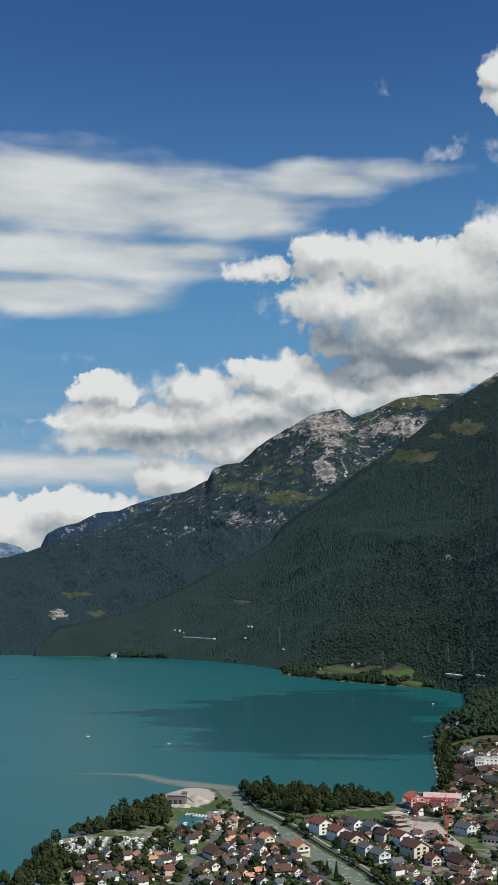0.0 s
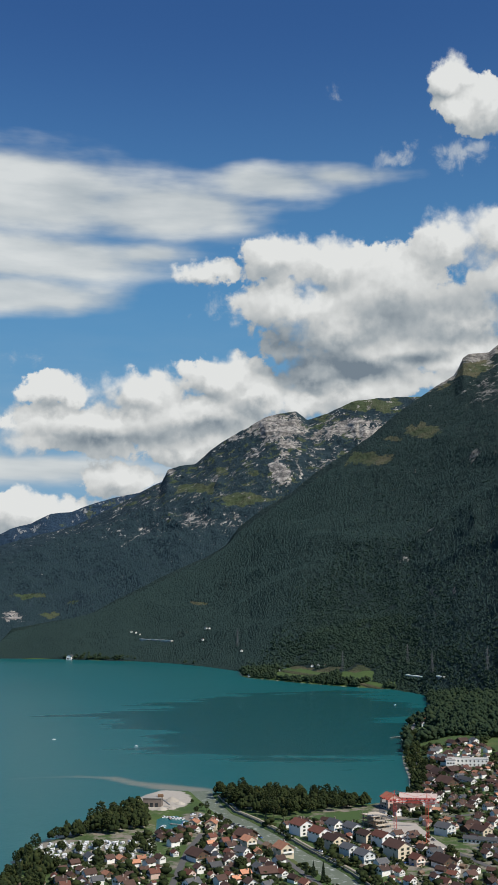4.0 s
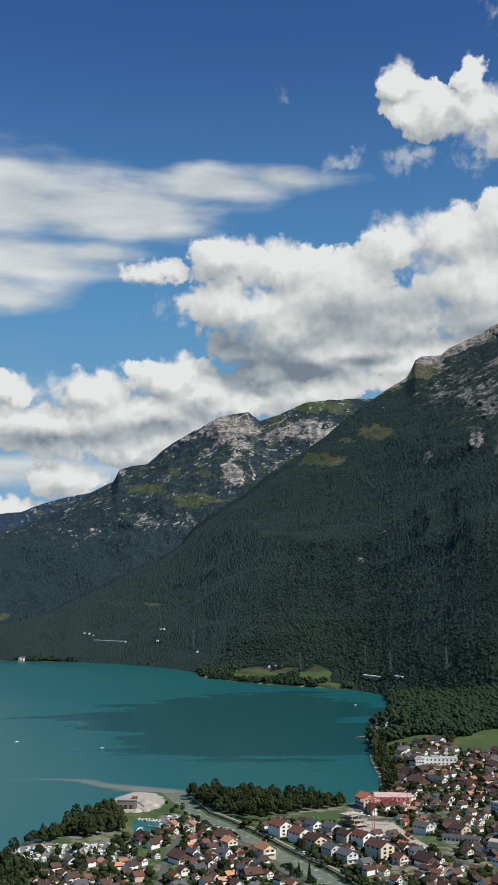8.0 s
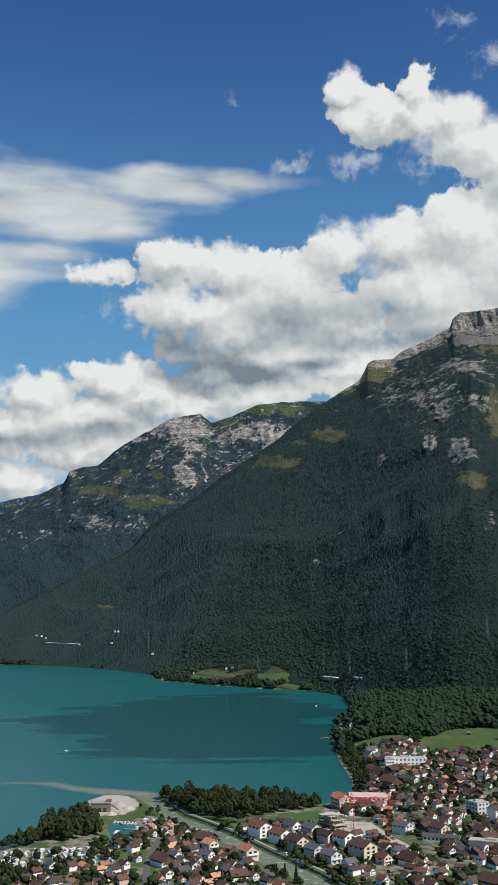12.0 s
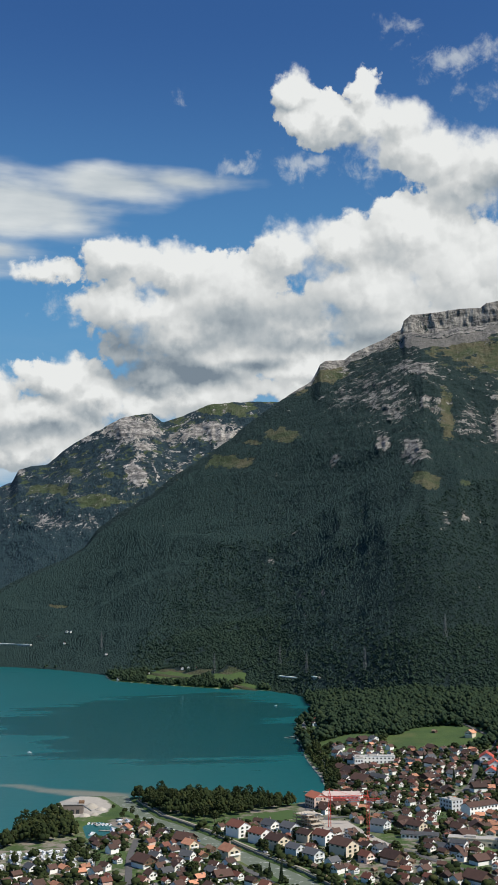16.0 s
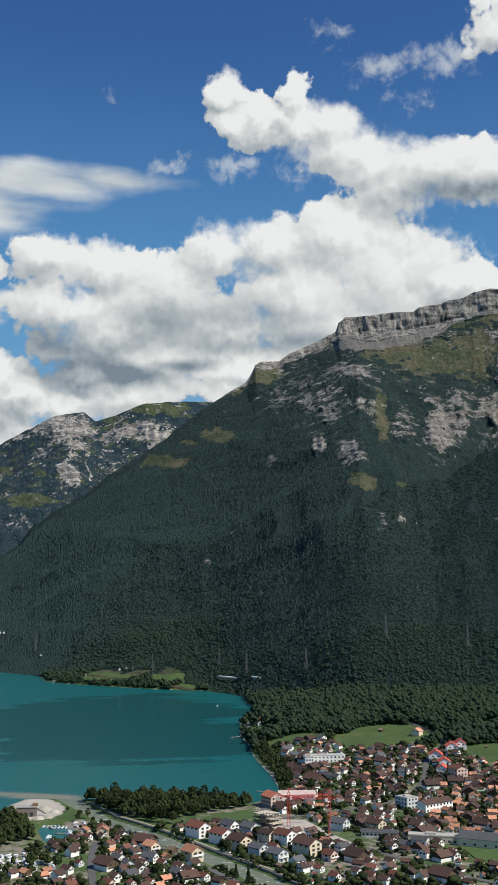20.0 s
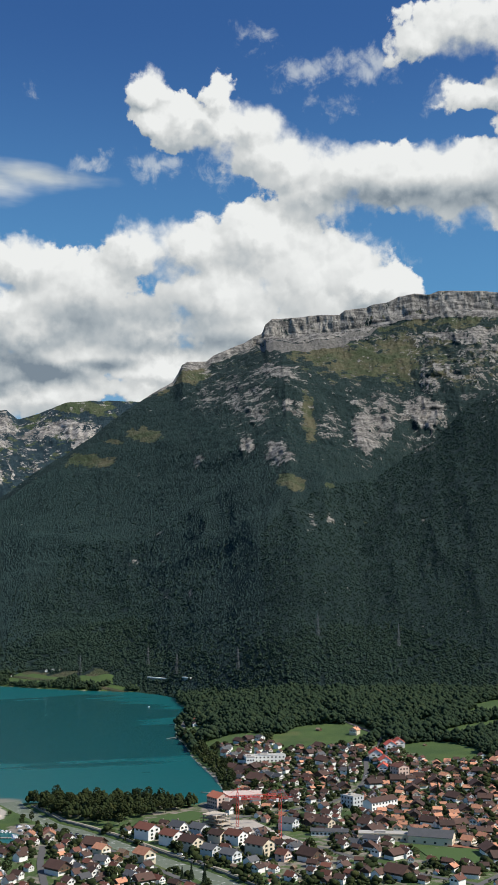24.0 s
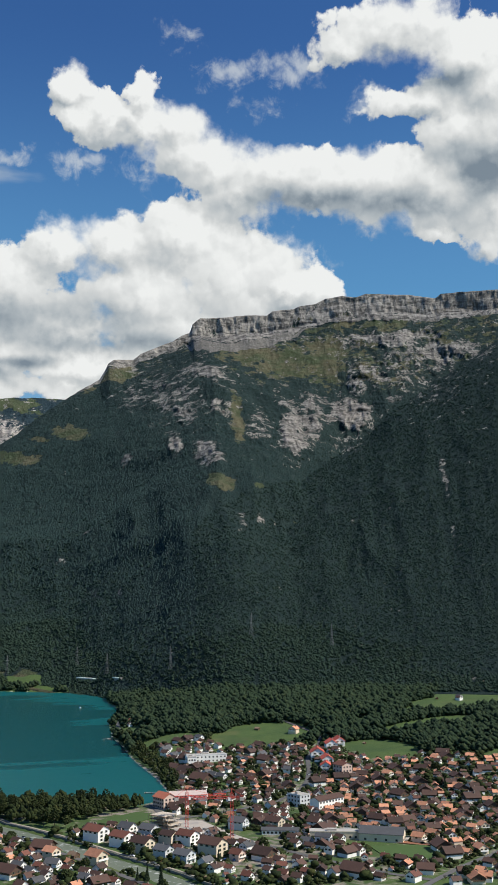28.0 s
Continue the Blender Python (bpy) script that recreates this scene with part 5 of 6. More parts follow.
def make_fir(name, label, high, wide, tiers, seed):
    rng = random.Random(seed)
    root = stem(name, label, tube([(0, 0, -1), (0, 0, high * 0.95)], high * 0.018, 6, taper=0.2))
    part("crown", fir_mesh(high, wide, tiers, rng), NEEDLES, root)
    return root


TREES = [make_tree("broadleaf_tree", "full-crowned green broadleaf tree", 15, 5.2, 190, 1), make_tree("broadleaf_tree", "wide dark green broadleaf tree", 13, 5.8, 200, 2), make_tree("broadleaf_tree", "tall slender green broadleaf tree", 17, 4.3, 180, 3), make_tree("broadleaf_tree", "olive green broadleaf tree with a loose crown", 14, 4.8, 150, 4)]
BUSHES = [make_tree("garden_tree", "small round tree in a village garden", 6.5, 2.8, 34, 5), make_tree("garden_tree", "low spreading tree in a village garden", 5, 2.9, 30, 6)]
FIRS = [make_fir("fir_tree", "dark green fir tree with ragged branches", 20, 3.6, 11, 7), make_fir("fir_tree", "slim dark spruce beside the houses", 17, 2.8, 10, 8)]
PLACED = set()
THICKET = []  # x, y, height of the trees that close the groves


def plant(kinds, x, y, rng, low=0.8, high=1.2, z=None):
    tree = rng.choice(kinds)
    s = rng.uniform(low, high)
    m = pose(x, y, land_z(x, y) if z is None else z, 0, 0, rng.uniform(0, 360)) @ Matrix.Diagonal((s * rng.uniform(0.9, 1.12), s * rng.uniform(0.9, 1.12), s, 1))
    if tree in PLACED:
        return copy_thing(tree, m)
    PLACED.add(tree)
    tree.matrix_basis = m
    return tree


def grove(kinds, loop, step, seed, low=0.8, high=1.2, shore=2.5):
    """Trees all over an area."""
    rng = random.Random(seed)
    xs, ys = [p[0] for p in loop], [p[1] for p in loop]
    x, y = np.meshgrid(np.arange(min(xs), max(xs), step), np.arange(min(ys), max(ys), step))
    jig = np.random.default_rng(seed)
    x, y = x + jig.uniform(-0.4, 0.4, x.shape) * step, y + jig.uniform(-0.4, 0.4, y.shape) * step
    ok = (side(x, y, loop) < 0) & (side(x, y, LAKE_EDGE) > shore) & (river_side(x, y) > 3) & (side(x, y, HARBOUR) > 4)
    for px, py in zip(x[ok], y[ok]):
        if rng.random() < 0.36:
            plant(kinds, float(px), float(py), rng, low, high)
        else:
            THICKET.append((float(px), float(py), 15 * rng.uniform(low, high)))


PARK_WOOD = [(-6, 966), (20, 962), (62, 950), (100, 922), (118, 908), (116, 893), (98, 880), (80, 882), (66, 866), (46, 858), (30, 866), (8, 885), (-6, 925)]
SHORE_WOOD = [(-74, 905), (-62, 880), (-60, 822), (-88, 802), (-124, 786), (-139, 779), (-120, 808), (-100, 848), (-97, 875)]
WEST_WOOD = [(-146, 760), (-134, 762), (-128, 735), (-117, 708), (-110, 690), (-112, 665), (-120, 645), (-165, 630), (-150, 690)]
EAST_SHORE_WOOD = [(172, 985), (182, 1075), (190, 1125), (200, 1172), (216, 1250), (228, 1330), (246, 1330), (232, 1250), (216, 1165), (205, 1100), (196, 1040), (186, 985)]
grove(TREES, PARK_WOOD, 6.8, 21, 0.6, 0.98)
grove(TREES, SHORE_WOOD, 6.8, 22, 0.68, 1.05)
grove(TREES + FIRS[:1], WEST_WOOD, 8.0, 23, 0.6, 1.0)
grove(TREES, EAST_SHORE_WOOD, 7.0, 24, 0.4, 0.75)
grove(TREES, [(-128, 762), (-56, 770), (-52, 722), (-104, 718)], 12.0, 25, 0.45, 0.7)
for x, y, s in ((80, 893, 1.0), (48, 678, 0.8), (44, 684, 0.65), (252, 1285, 0.9)):
    plant(FIRS[:1], x, y, random.Random(x), s, s)
for x, y, s in ((88, 878, 0.95), (112, 895, 0.75), (104, 888, 0.7), (-24, 872, 0.5), (-20, 895, 0.45), (-16, 880, 0.5), (-28, 912, 0.4), (-14, 862, 0.5), (36, 850, 0.9), (43, 844, 0.95), (30, 858, 0.8)):
    plant(TREES, x, y, random.Random(x), s, s)


def gardens():
    rng = random.Random(31)
    jig = np.random.default_rng(32)
    x, y = jig.uniform(-135, 470, 2600), jig.uniform(600, 1190, 2600)
    ok = (side(x, y, VILLAGE) < 6) & (river_side(x, y) > 4) & (side(x, y, LAKE_EDGE) > 3) & (side(x, y, HARBOUR) > 4) & (road_gap(x, y) > 4) & (field_gap(x, y) > 1.0)
    count = 0
    for px, py in zip(x[ok], y[ok]):
        if count < 140 and all(math.hypot(px - a, py - b) > r * 0.92 + 1.2 for a, b, r in TAKEN):
            plant(TREES[:2] * 2 + BUSHES * 4 + FIRS[1:], float(px), float(py), rng, 0.55, 1.0)
            count += 1


gardens()


def build_thicket():
    rng = np.random.default_rng(71)
    x, y, size = (np.array(column) for column in zip(*THICKET))
    shapes = [clump_shape(26, rng, 0.07, 0.15) for _ in range(8)]
    ob = strewn("lakeside_wood", LEAVES, shapes, x, y, land_height(x, y) - 0.1 * size, size, rng.uniform(0.75, 1.05, len(x)), rng)
    tagged(ob, "dense broadleaf trees closing the lakeside groves", "wood", kind="stuff")


build_thicket()


def build_valley_woods():
    """The woods between the village and the foot of the mountain, and along the far shore."""
    rng = np.random.default_rng(41)
    b, u = rng.uniform(-9.8, 42, 42000), rng.uniform(0, 1, 42000)
    foot = np.interp(b, GRADES, FOOT) + 25
    r = 850 + (foot - 850) * np.sqrt(u)
    x, y = spread(b, r)
    shore = side(x, y, LAKE_EDGE)
    ok = (shore > 4) & (side(x, y, VILLAGE) > 14) & (field_gap(x, y) > 1.0) & (y > 930) & ((x > 205) | (y > 1500))
    ok &= road_gap(x, y) > 6
    meadow = np.min([np.hypot((x - a) / w, (y - c) / h) for a, c, w, h in (*MEADOWS, (300, 1545, 14, 60), (262, 1345, 12, 40), (470, 1075, 50, 18), (530, 1090, 60, 25))], axis=0)
    ok &= meadow > 1
    keep = ok & (rough(x, y, 120, 3, 99) > -0.55)
    x, y = x[keep], y[keep]
    z = land_height(x, y)
    size = np.clip(rng.normal(11.5, 2.6, len(x)), 6, 19)
    shapes = [clump_shape(7, rng, 0.12, 0.22, OCTA) for _ in range(12)]
    ob = strewn("valley_wood", VALLEY_LEAVES, shapes, x, y, z - 2.5, size, rng.uniform(1.0, 1.45, len(x)), rng)
    tagged(ob, "dense mixed woods at the foot of the mountain", "forest", kind="stuff")


build_valley_woods()


def build_shrubs():
    """Hedges, shrubs and small garden trees between the houses."""
    rng = np.random.default_rng(51)
    x, y = rng.uniform(-135, 470, 21000), rng.uniform(630, 1195, 21000)
    ok = (side(x, y, VILLAGE) < 8) & (river_side(x, y) > 3) & (side(x, y, LAKE_EDGE) > 3) & (side(x, y, HARBOUR) > 4) & (road_gap(x, y) > 3.6) & (field_gap(x, y) > 1.02) & (rough(x, y, 40, 3, 66) > -0.28)
    for a, b, r in TAKEN:
        ok &= np.hypot(x - a, y - b) > r * 0.72
    x, y = x[ok], y[ok]
    size = np.clip(rng.gamma(3.0, 1.3, len(x)), 1.6, 8.5)
    shapes = [clump_shape(3, rng) for _ in range(10)]
    ob = strewn("garden_shrubs", LEAVES, shapes, x, y, land_height(x, y) - 0.35 * size, size, rng.uniform(1.3, 1.9, len(x)), rng)
    tagged(ob, "dark green hedges and shrubs between the houses", "shrubs", kind="stuff")


build_shrubs()

# ---- single buildings ----


def slab_building(name, label, x, y, azimuth, length, depth, high, wall, roof, storeys, bays, pitched=0.0, over=0.6, z=None):
    """A long building with rows of windows on the side towards -y and one gable end."""
    root = thing(name, label, "building")
    root.matrix_basis = pose(x, y, land_z(x, y) if z is None else z, 0, 0, heading(azimuth))
    l, d = length / 2, depth / 2
    part("wall", gabled(-l, l, d, -1.5, high, high + max(pitched, 0.05)), wall, root)
    if pitched:
        for sign in (1, -1):
            part("roof", roof_slope(-l, l, d, high, high + pitched, over, 0.3, sign), roof, root)
    else:
        bm = box(-l - 0.2, l + 0.2, -d - 0.2, d + 0.2, high + 0.06, high + 0.3)
        box(-l * 0.3, l * 0.1, -d * 0.4, d * 0.3, high + 0.3, high + 1.6, bm)
        part("roof", bm, roof, root)
        part("parapet", box(-l - 0.25, l + 0.25, -d - 0.25, -d - 0.1, high + 0.1, high + 0.75), wall, root)
    pane = None
    for s in range(storeys):
        zz = 0.9 + s * high / storeys
        spots = [pose((k - (bays - 1) / 2) * length / (bays + 0.2), -d - 0.06, zz, 0, 0, -90) for k in range(bays)]
        spots += [pose(l + 0.06, (k - 1) * depth / 3.4, zz) for k in range(3)]
        for m in spots:
            if pane is None:
                pane = part("window", box(-0.05, 0.06, -0.75, 0.75, 0, 1.4), GLASS, root)
                pane.matrix_basis = m
            else:
                again(pane, m)
    part("door", box(l + 0.02, l + 0.14, depth * 0.36, depth * 0.36 + 1.2, 0, 2.1), TIMBER_LIGHT, root)
    return root


HOTEL_ROOF = plain("faded_red_roof_tiles", (0.5, 0.16, 0.09), 0.8, vary=0.2)
PALE_ROOF = plain("pale_weathered_roof", (0.5, 0.4, 0.36), 0.85)
slab_building("lake_hotel", "red and white lakeside hotel with a faded red roof", 134, 886, 165, 15, 12, 8.6, PINKISH, HOTEL_ROOF, 3, 5, 3.4)
slab_building("hotel_annex", "long white hotel annexe with a pale weathered roof", 160, 902, 105, 30, 10, 6.0, WHITE, PALE_ROOF, 2, 8, 2.6)
slab_building("school", "long white flat-roofed school with window rows", 245, 1070, 100, 40, 11, 7.0, WHITE, CONCRETE, 2, 10)
slab_building("school_wing", "white flat-roofed school wing", 226, 1064, 190, 14, 9, 8.5, WHITE, CONCRETE, 2, 4)
slab_building("guesthouse", "long white guesthouse with a brown roof and arches", 254, 836, 70, 30, 10, 6.5, WHITE, ROOF_BROWN, 2, 8, 2.4)
slab_building("office_building", "blue-grey flat-roofed building with glass bands", 236, 850, 160, 14, 12, 9.0, PALE_BLUE, CONCRETE, 3, 4)
slab_building("sports_hall", "large grey hall with a white gable end", 232, 716, 130, 30, 15, 5.2, CREAM, ROOF_SLATE, 1, 4, 3.6)
slab_building("school_pavilion", "flat-roofed cream pavilion beside the sports hall", 205, 736, 118, 34, 11, 4.6, CREAM, CONCRETE, 1, 9)
slab_building("apartment_building", "rose apartment building with a red roof and white balconies", 324, 934, 170, 13, 12, 10, PINKISH, ROOF_RUSSET, 3, 3, 2.2)
slab_building("white_house", "white flat-roofed house near the playing field", 186, 716, 130, 10, 9, 7.0, WHITE, ROOF_SLATE, 2, 3, 1.4)
slab_building("terrace_row", "low white terrace row with dark arches", 176, 762, 118, 26, 6, 3.2, WHITE, ROOF_SLATE, 1, 9, 1.4)


def gravel_works():
    root = thing("gravel_works", "concrete gravel works on the sandy river delta", "building")
    root.matrix_basis = pose(-60, 905, land_z(-60, 905), 0, 0, heading(98)) @ Matrix.Diagonal((0.85, 0.85, 0.8, 1))
    part("wall", box(-9, 9, -5, 5, -1.5, 8.5), plain("sandy_concrete", (0.17, 0.14, 0.12), 0.9, vary=0.2), root)
    part("roof", box(-9.6, 9.6, -5.6, 5.6, 8.5, 9.1), CONCRETE, root)
    part("hopper", gabled(5, 10, 2.2, 9.1, 11, 12), TIMBER_LIGHT, root)
    part("conveyor", tube([(9, 0, 7), (17, -3, 2)], 0.7, 4), METAL, root)
    for k in range(3):
        part("gate", box(-7 + 5 * k, -4 + 5 * k, -5.1, -5.0, 0, 4), GLASS, root)


gravel_works()


def gravel_heap(x, y, wide, high, seed):
    rng = random.Random(seed)
    bm = bmesh.new()
    rings = [[bm.verts.new((wide * k / 6 * math.cos(a) * rng.uniform(0.9, 1.1), wide * k / 6 * math.sin(a) * rng.uniform(0.9, 1.1), high * (1 - (k / 6) ** 1.2) + rng.uniform(-0.1, 0.1) - (0.4 if k == 6 else 0))) for a in np.arange(0, 6.28, 0.45)] for k in range(1, 7)]
    top = bm.verts.new((0, 0, high))
    for i in range(len(rings[0])):
        j = (i + 1) % len(rings[0])
        bm.faces.new((rings[0][i], rings[0][j], top))
        for a, b in zip(rings, rings[1:]):
            bm.faces.new((a[j], a[i], b[i], b[j]))
    data = bpy.data.meshes.new("gravel_heap")
    bm.to_mesh(data)
    bm.free()
    data.materials.append(SAND)
    ob = new("gravel_heap", data)
    ob.matrix_basis = pose(x, y, land_z(x, y))
    tagged(ob, "pale heap of gravel on the delta", "gravel", "gravel heaps")


SAND = plain("pale_gravel", (0.42, 0.38, 0.32), 0.95, vary=0.2)
for k, (x, y, w, h) in enumerate(((-45, 925, 7, 3.5), (-38, 912, 5, 2.2), (-52, 890, 5, 2.5), (-44, 893, 4, 2), (-58, 938, 8, 2.5))):
    gravel_heap(x, y, w, h, k)


def crane(x, y, high, reach, azimuth):
    """A red tower crane: lattice mast, jib, counter-jib with ballast, cab and tie rods."""
    root = thing("tower_crane", "red lattice tower crane on the building site", "crane", "cranes")
    root.matrix_basis = pose(x, y, land_z(x, y), 0, 0, heading(azimuth))

    def lattice_box(name, long, wide, place):
        bm = bmesh.new()
        n = max(3, int(long / 2.2))
        corners = [(-wide, -wide), (wide, -wide), (wide, wide), (-wide, wide)]
        for a, b in corners:
            tube([(a, b, 0), (a, b, long)], 0.1, 4, bm)
        for k in range(n):
            for i in range(4):
                (a, b), (c, d) = corners[i], corners[(i + 1) % 4]
                tube([(a, b, long * k / n), (c, d, long * (k + 1) / n)], 0.06, 3, bm)
        part(name, bm, RED_PAINT, root).matrix_basis = place

    lattice_box("mast", high + 3, 0.9, pose(0, 0, 0))
    lattice_box("jib", reach, 0.6, pose(0, 0, high, 0, 90, 0))
    lattice_box("counter_jib", reach * 0.32, 0.6, pose(0, 0, high, 0, -90, 0))
    part("ballast", box(-reach * 0.32, -reach * 0.32 + 3, -0.9, 0.9, high - 2.4, high - 0.5), CONCRETE, root)
    part("cab", box(0.9, 2.6, -0.9, 0.9, high - 2.4, high - 0.4), WHITE, root)
    part("tie_rod", tube([(0, 0, high + 6), (reach * 0.6, 0, high + 0.6)], 0.09, 4), RED_PAINT, root)
    part("tie_rod", tube([(0, 0, high + 6), (-reach * 0.28, 0, high + 0.6)], 0.09, 4), RED_PAINT, root)
    part("tower_head", tube([(0, 0, high + 2.5), (0, 0, high + 6.2)], 0.4, 4, taper=0.4), RED_PAINT, root)
    part("base", box(-2.4, 2.4, -2.4, 2.4, -0.6, 0.5), CONCRETE, root)


crane(123, 808, 22, 30, 95)
crane(136, 756, 29, 27, 285)


def building_site():
    root = thing("building_site", "unfinished concrete storeys with scaffolding", "construction site")
    root.matrix_basis = pose(112, 818, land_z(112, 818), 0, 0, heading(150))
    raw = plain("raw_concrete", (0.5, 0.43, 0.34), 0.9, vary=0.2)
    for k in range(3):
        part("slab", box(-11, 9 - 3 * k, -7, 7, 2.8 * k + 2.5, 2.8 * k + 2.85), raw, root)
    post = None
    for k in range(3):
        for i in range(4):
            for j in (-6, 0, 6):
                m = pose(-10 + i * 5.6 - (i == 3) * 2 * k, j, 2.8 * k - 0.35 + (0.35 if k else 0))
                if post is None:
                    post = part("column", box(-0.2, 0.2, -0.2, 0.2, 0, 2.6), raw, root)
                    post.matrix_basis = m
                else:
                    again(post, m)
    for i in range(8):
        part("scaffold_pole", tube([(-11.8 + 3 * i, -7.8, -1), (-11.8 + 3 * i, -7.8, 10.5)], 0.08, 4), METAL, root)
    for k in range(4):
        part("scaffold_deck", box(-12, 9.5, -8.3, -7.3, 2.2 * k + 1.6, 2.2 * k + 1.7), TIMBER_LIGHT, root)
    for name, a, b, w, h, hi, mat in (("site_office", 133, 736, 4, 1.5, 2.8, WHITE), ("site_office", 140, 742, 4, 1.5, 2.8, WHITE), ("material_stack", 118, 790, 3, 2, 1.4, TIMBER_LIGHT), ("material_stack", 128, 780, 4, 2, 1.2, raw), ("material_stack", 134, 795, 3, 2, 1.6, METAL), ("material_stack", 112, 798, 4, 1.5, 1.2, raw), ("material_stack", 124, 798, 3, 1.2, 1.5, WHITE), ("material_stack", 130, 770, 5, 1.5, 1.0, TIMBER_LIGHT)):
        pile = thing(name, "white site cabin on the building site" if name == "site_office" else "stack of building material on the site", "site cabin" if name == "site_office" else "material", "building site things")
        pile.matrix_basis = pose(a, b, land_z(a, b), 0, 0, heading(150))
        part("body", box(-w, w, -h, h, -0.5, hi), mat, pile)
        part("cover", box(-w - 0.1, w + 0.1, -h - 0.1, h + 0.1, hi, hi + 0.12), CONCRETE, pile)


building_site()
PAVING = plain("pale_paving", (0.4, 0.36, 0.31), 0.95, vary=0.25)


def patch(name, label, category, mat, loop, lift):
    """A flat area laid on the ground, such as a yard or a playing field."""
    bm = bmesh.new()
    verts = [bm.verts.new((x, y, land_z(x, y) + lift)) for x, y in loop]
    low = [bm.verts.new((x, y, land_z(x, y) - 0.5)) for x, y in loop]
    bm.faces.new(verts)
    for i in range(len(loop)):
        j = (i + 1) % len(loop)
        bm.faces.new((verts[j], verts[i], low[i], low[j]))
    data = bpy.data.meshes.new(name)
    bm.to_mesh(data)
    bm.free()
    data.materials.append(mat)
    return tagged(new(name, data), label, category, kind="structure")


TURF = plain("playing_field_turf", (0.05, 0.095, 0.02), 0.95, vary=0.12)
CLAY = plain("running_track_clay", (0.26, 0.11, 0.06), 0.95, vary=0.15)
patch("yard", "pale trodden building site ground", "yard", PAVING, [(96, 800), (120, 838), (142, 826), (146, 770), (150, 742), (132, 732), (116, 770)], 0.45)
patch("field", "green school playing field", "field", TURF, [(206, 664), (213, 702), (246, 692), (262, 668), (240, 650)], 0.45)
patch("track", "reddish clay running track beside the field", "track", CLAY, [(236, 702), (241, 706), (272, 672), (268, 668)], 0.5)
patch("yard", "paved school yard", "yard", PAVING, [(214, 722), (222, 734), (252, 712), (246, 698)], 0.4)
patch("lawn", "green lakeside park lawn", "lawn", TURF, [(50, 838), (72, 860), (108, 878), (116, 868), (112, 850), (78, 830)], 0.4)

# ---- harbour, camping, cars ----
HULL = plain("white_hull", (0.75, 0.76, 0.77), 0.35, vary=0.15)
CANVAS_BLUE = plain("blue_canvas", (0.06, 0.13, 0.3), 0.8)


def make_boat():
    root = thing("motor_boat", "small white motor boat moored in the harbour", "boat", "boats")
    bm = bmesh.new()
    rows = []
    for x, w, low in ((-2.6, 0.9, -0.2), (-0.5, 1.05, -0.3), (1.4, 0.85, -0.25), (3.0, 0.08, 0.1)):
        rows.append([bm.verts.new(p) for p in ((x, -w, 0.7), (x, -w * 0.7, low), (x, w * 0.7, low), (x, w, 0.7))])
    for a, b in zip(rows, rows[1:]):
        for i in range(4):
            bm.faces.new((a[i], b[i], b[(i + 1) % 4], a[(i + 1) % 4]))
    bm.faces.new(rows[0])
    part("hull", bm, HULL, root)
    cabin = part("cabin", gabled(-1.2, 0.9, 0.65, 0.6, 1.2, 1.35), HULL, root)
    part("windscreen", box(0.92, 1.0, -0.6, 0.6, 0.75, 1.25), GLASS, cabin)
    part("cover", box(-2.5, -1.3, -0.8, 0.8, 0.72, 0.86), CANVAS_BLUE, root, "blue canvas cover")
    return root


BOAT = make_boat()
rng = random.Random(61)
boats = [(-50 + 2.6 * k, 868 - 1.4 * k + rng.uniform(-1, 1), 200) for k in range(7)] + [(-33 + rng.uniform(-1, 1), 848 - 3.4 * k, 110) for k in range(7)] + [(-50, 830, 80), (-49, 836, 80), (-44, 814, 20), (-197, 1323, 80), (-94, 1262, 100), (290, 1700, 40)]
for k, (x, y, a) in enumerate(boats):
    m = pose(x, y, 0.1, 0, 0, heading(a + rng.uniform(-12, 12))) @ Matrix.Diagonal((*[rng.uniform(0.8, 1.15) * (1.1 if y > 1000 else 1)] * 3, 1))
    if k:
        copy_thing(BOAT, m)
    else:
        BOAT.matrix_basis = m


for k in range(22):
    x, y = -27 + 5.2 * (k % 5) + rng.uniform(-1.2, 1.2), 832 + 8.2 * (k // 5) + rng.uniform(-1.5, 1.5)
    if min(float(side(np.array([x]), np.array([y]), HARBOUR)[0]), float(river_side(np.array([x]), np.array([y]))[0])) > 2.5:
        ashore = copy_thing(BOAT, pose(x, y, land_z(x, y) + 0.3, 0, 0, rng.choice([20, 110]) + rng.uniform(-20, 20)) @ Matrix.Diagonal((0.95, 0.95, 0.95, 1)))
        tagged(ashore, "white motor boat laid up on the harbour quay", "boat", "boats ashore")


def jetty(loop_start, loop_end, wide=1.6):
    root = thing("jetty", "wooden jetty on posts over the water", "jetty", "jetties")
    a, b = Vector((*loop_start, 0)), Vector((*loop_end, 0))
    run = b - a
    root.matrix_basis = Matrix.Translation(a) @ Matrix.Rotation(math.atan2(run.y, run.x), 4, "Z")
    part("deck", box(0, run.length, -wide / 2, wide / 2, 0.55, 0.75), PAVING, root)
    for k in range(max(2, int(run.length / 5) + 1)):
        for s in (-1, 1):
            part("post", tube([(k * 5, s * wide * 0.45, -2), (k * 5, s * wide * 0.45, 1.3)], 0.14, 5), TIMBER, root)


for pair in (((-92, 850), (-108, 858)), ((-92, 842), (-112, 848)), ((-34, 838), (-44, 842)), ((-46, 870), (-44, 858)), ((226, 1326), (212, 1318)), ((152, 955), (143, 962))):
    jetty(*pair)


AWNING = plain("grey_awning", (0.4, 0.41, 0.42), 0.85, vary=0.4)


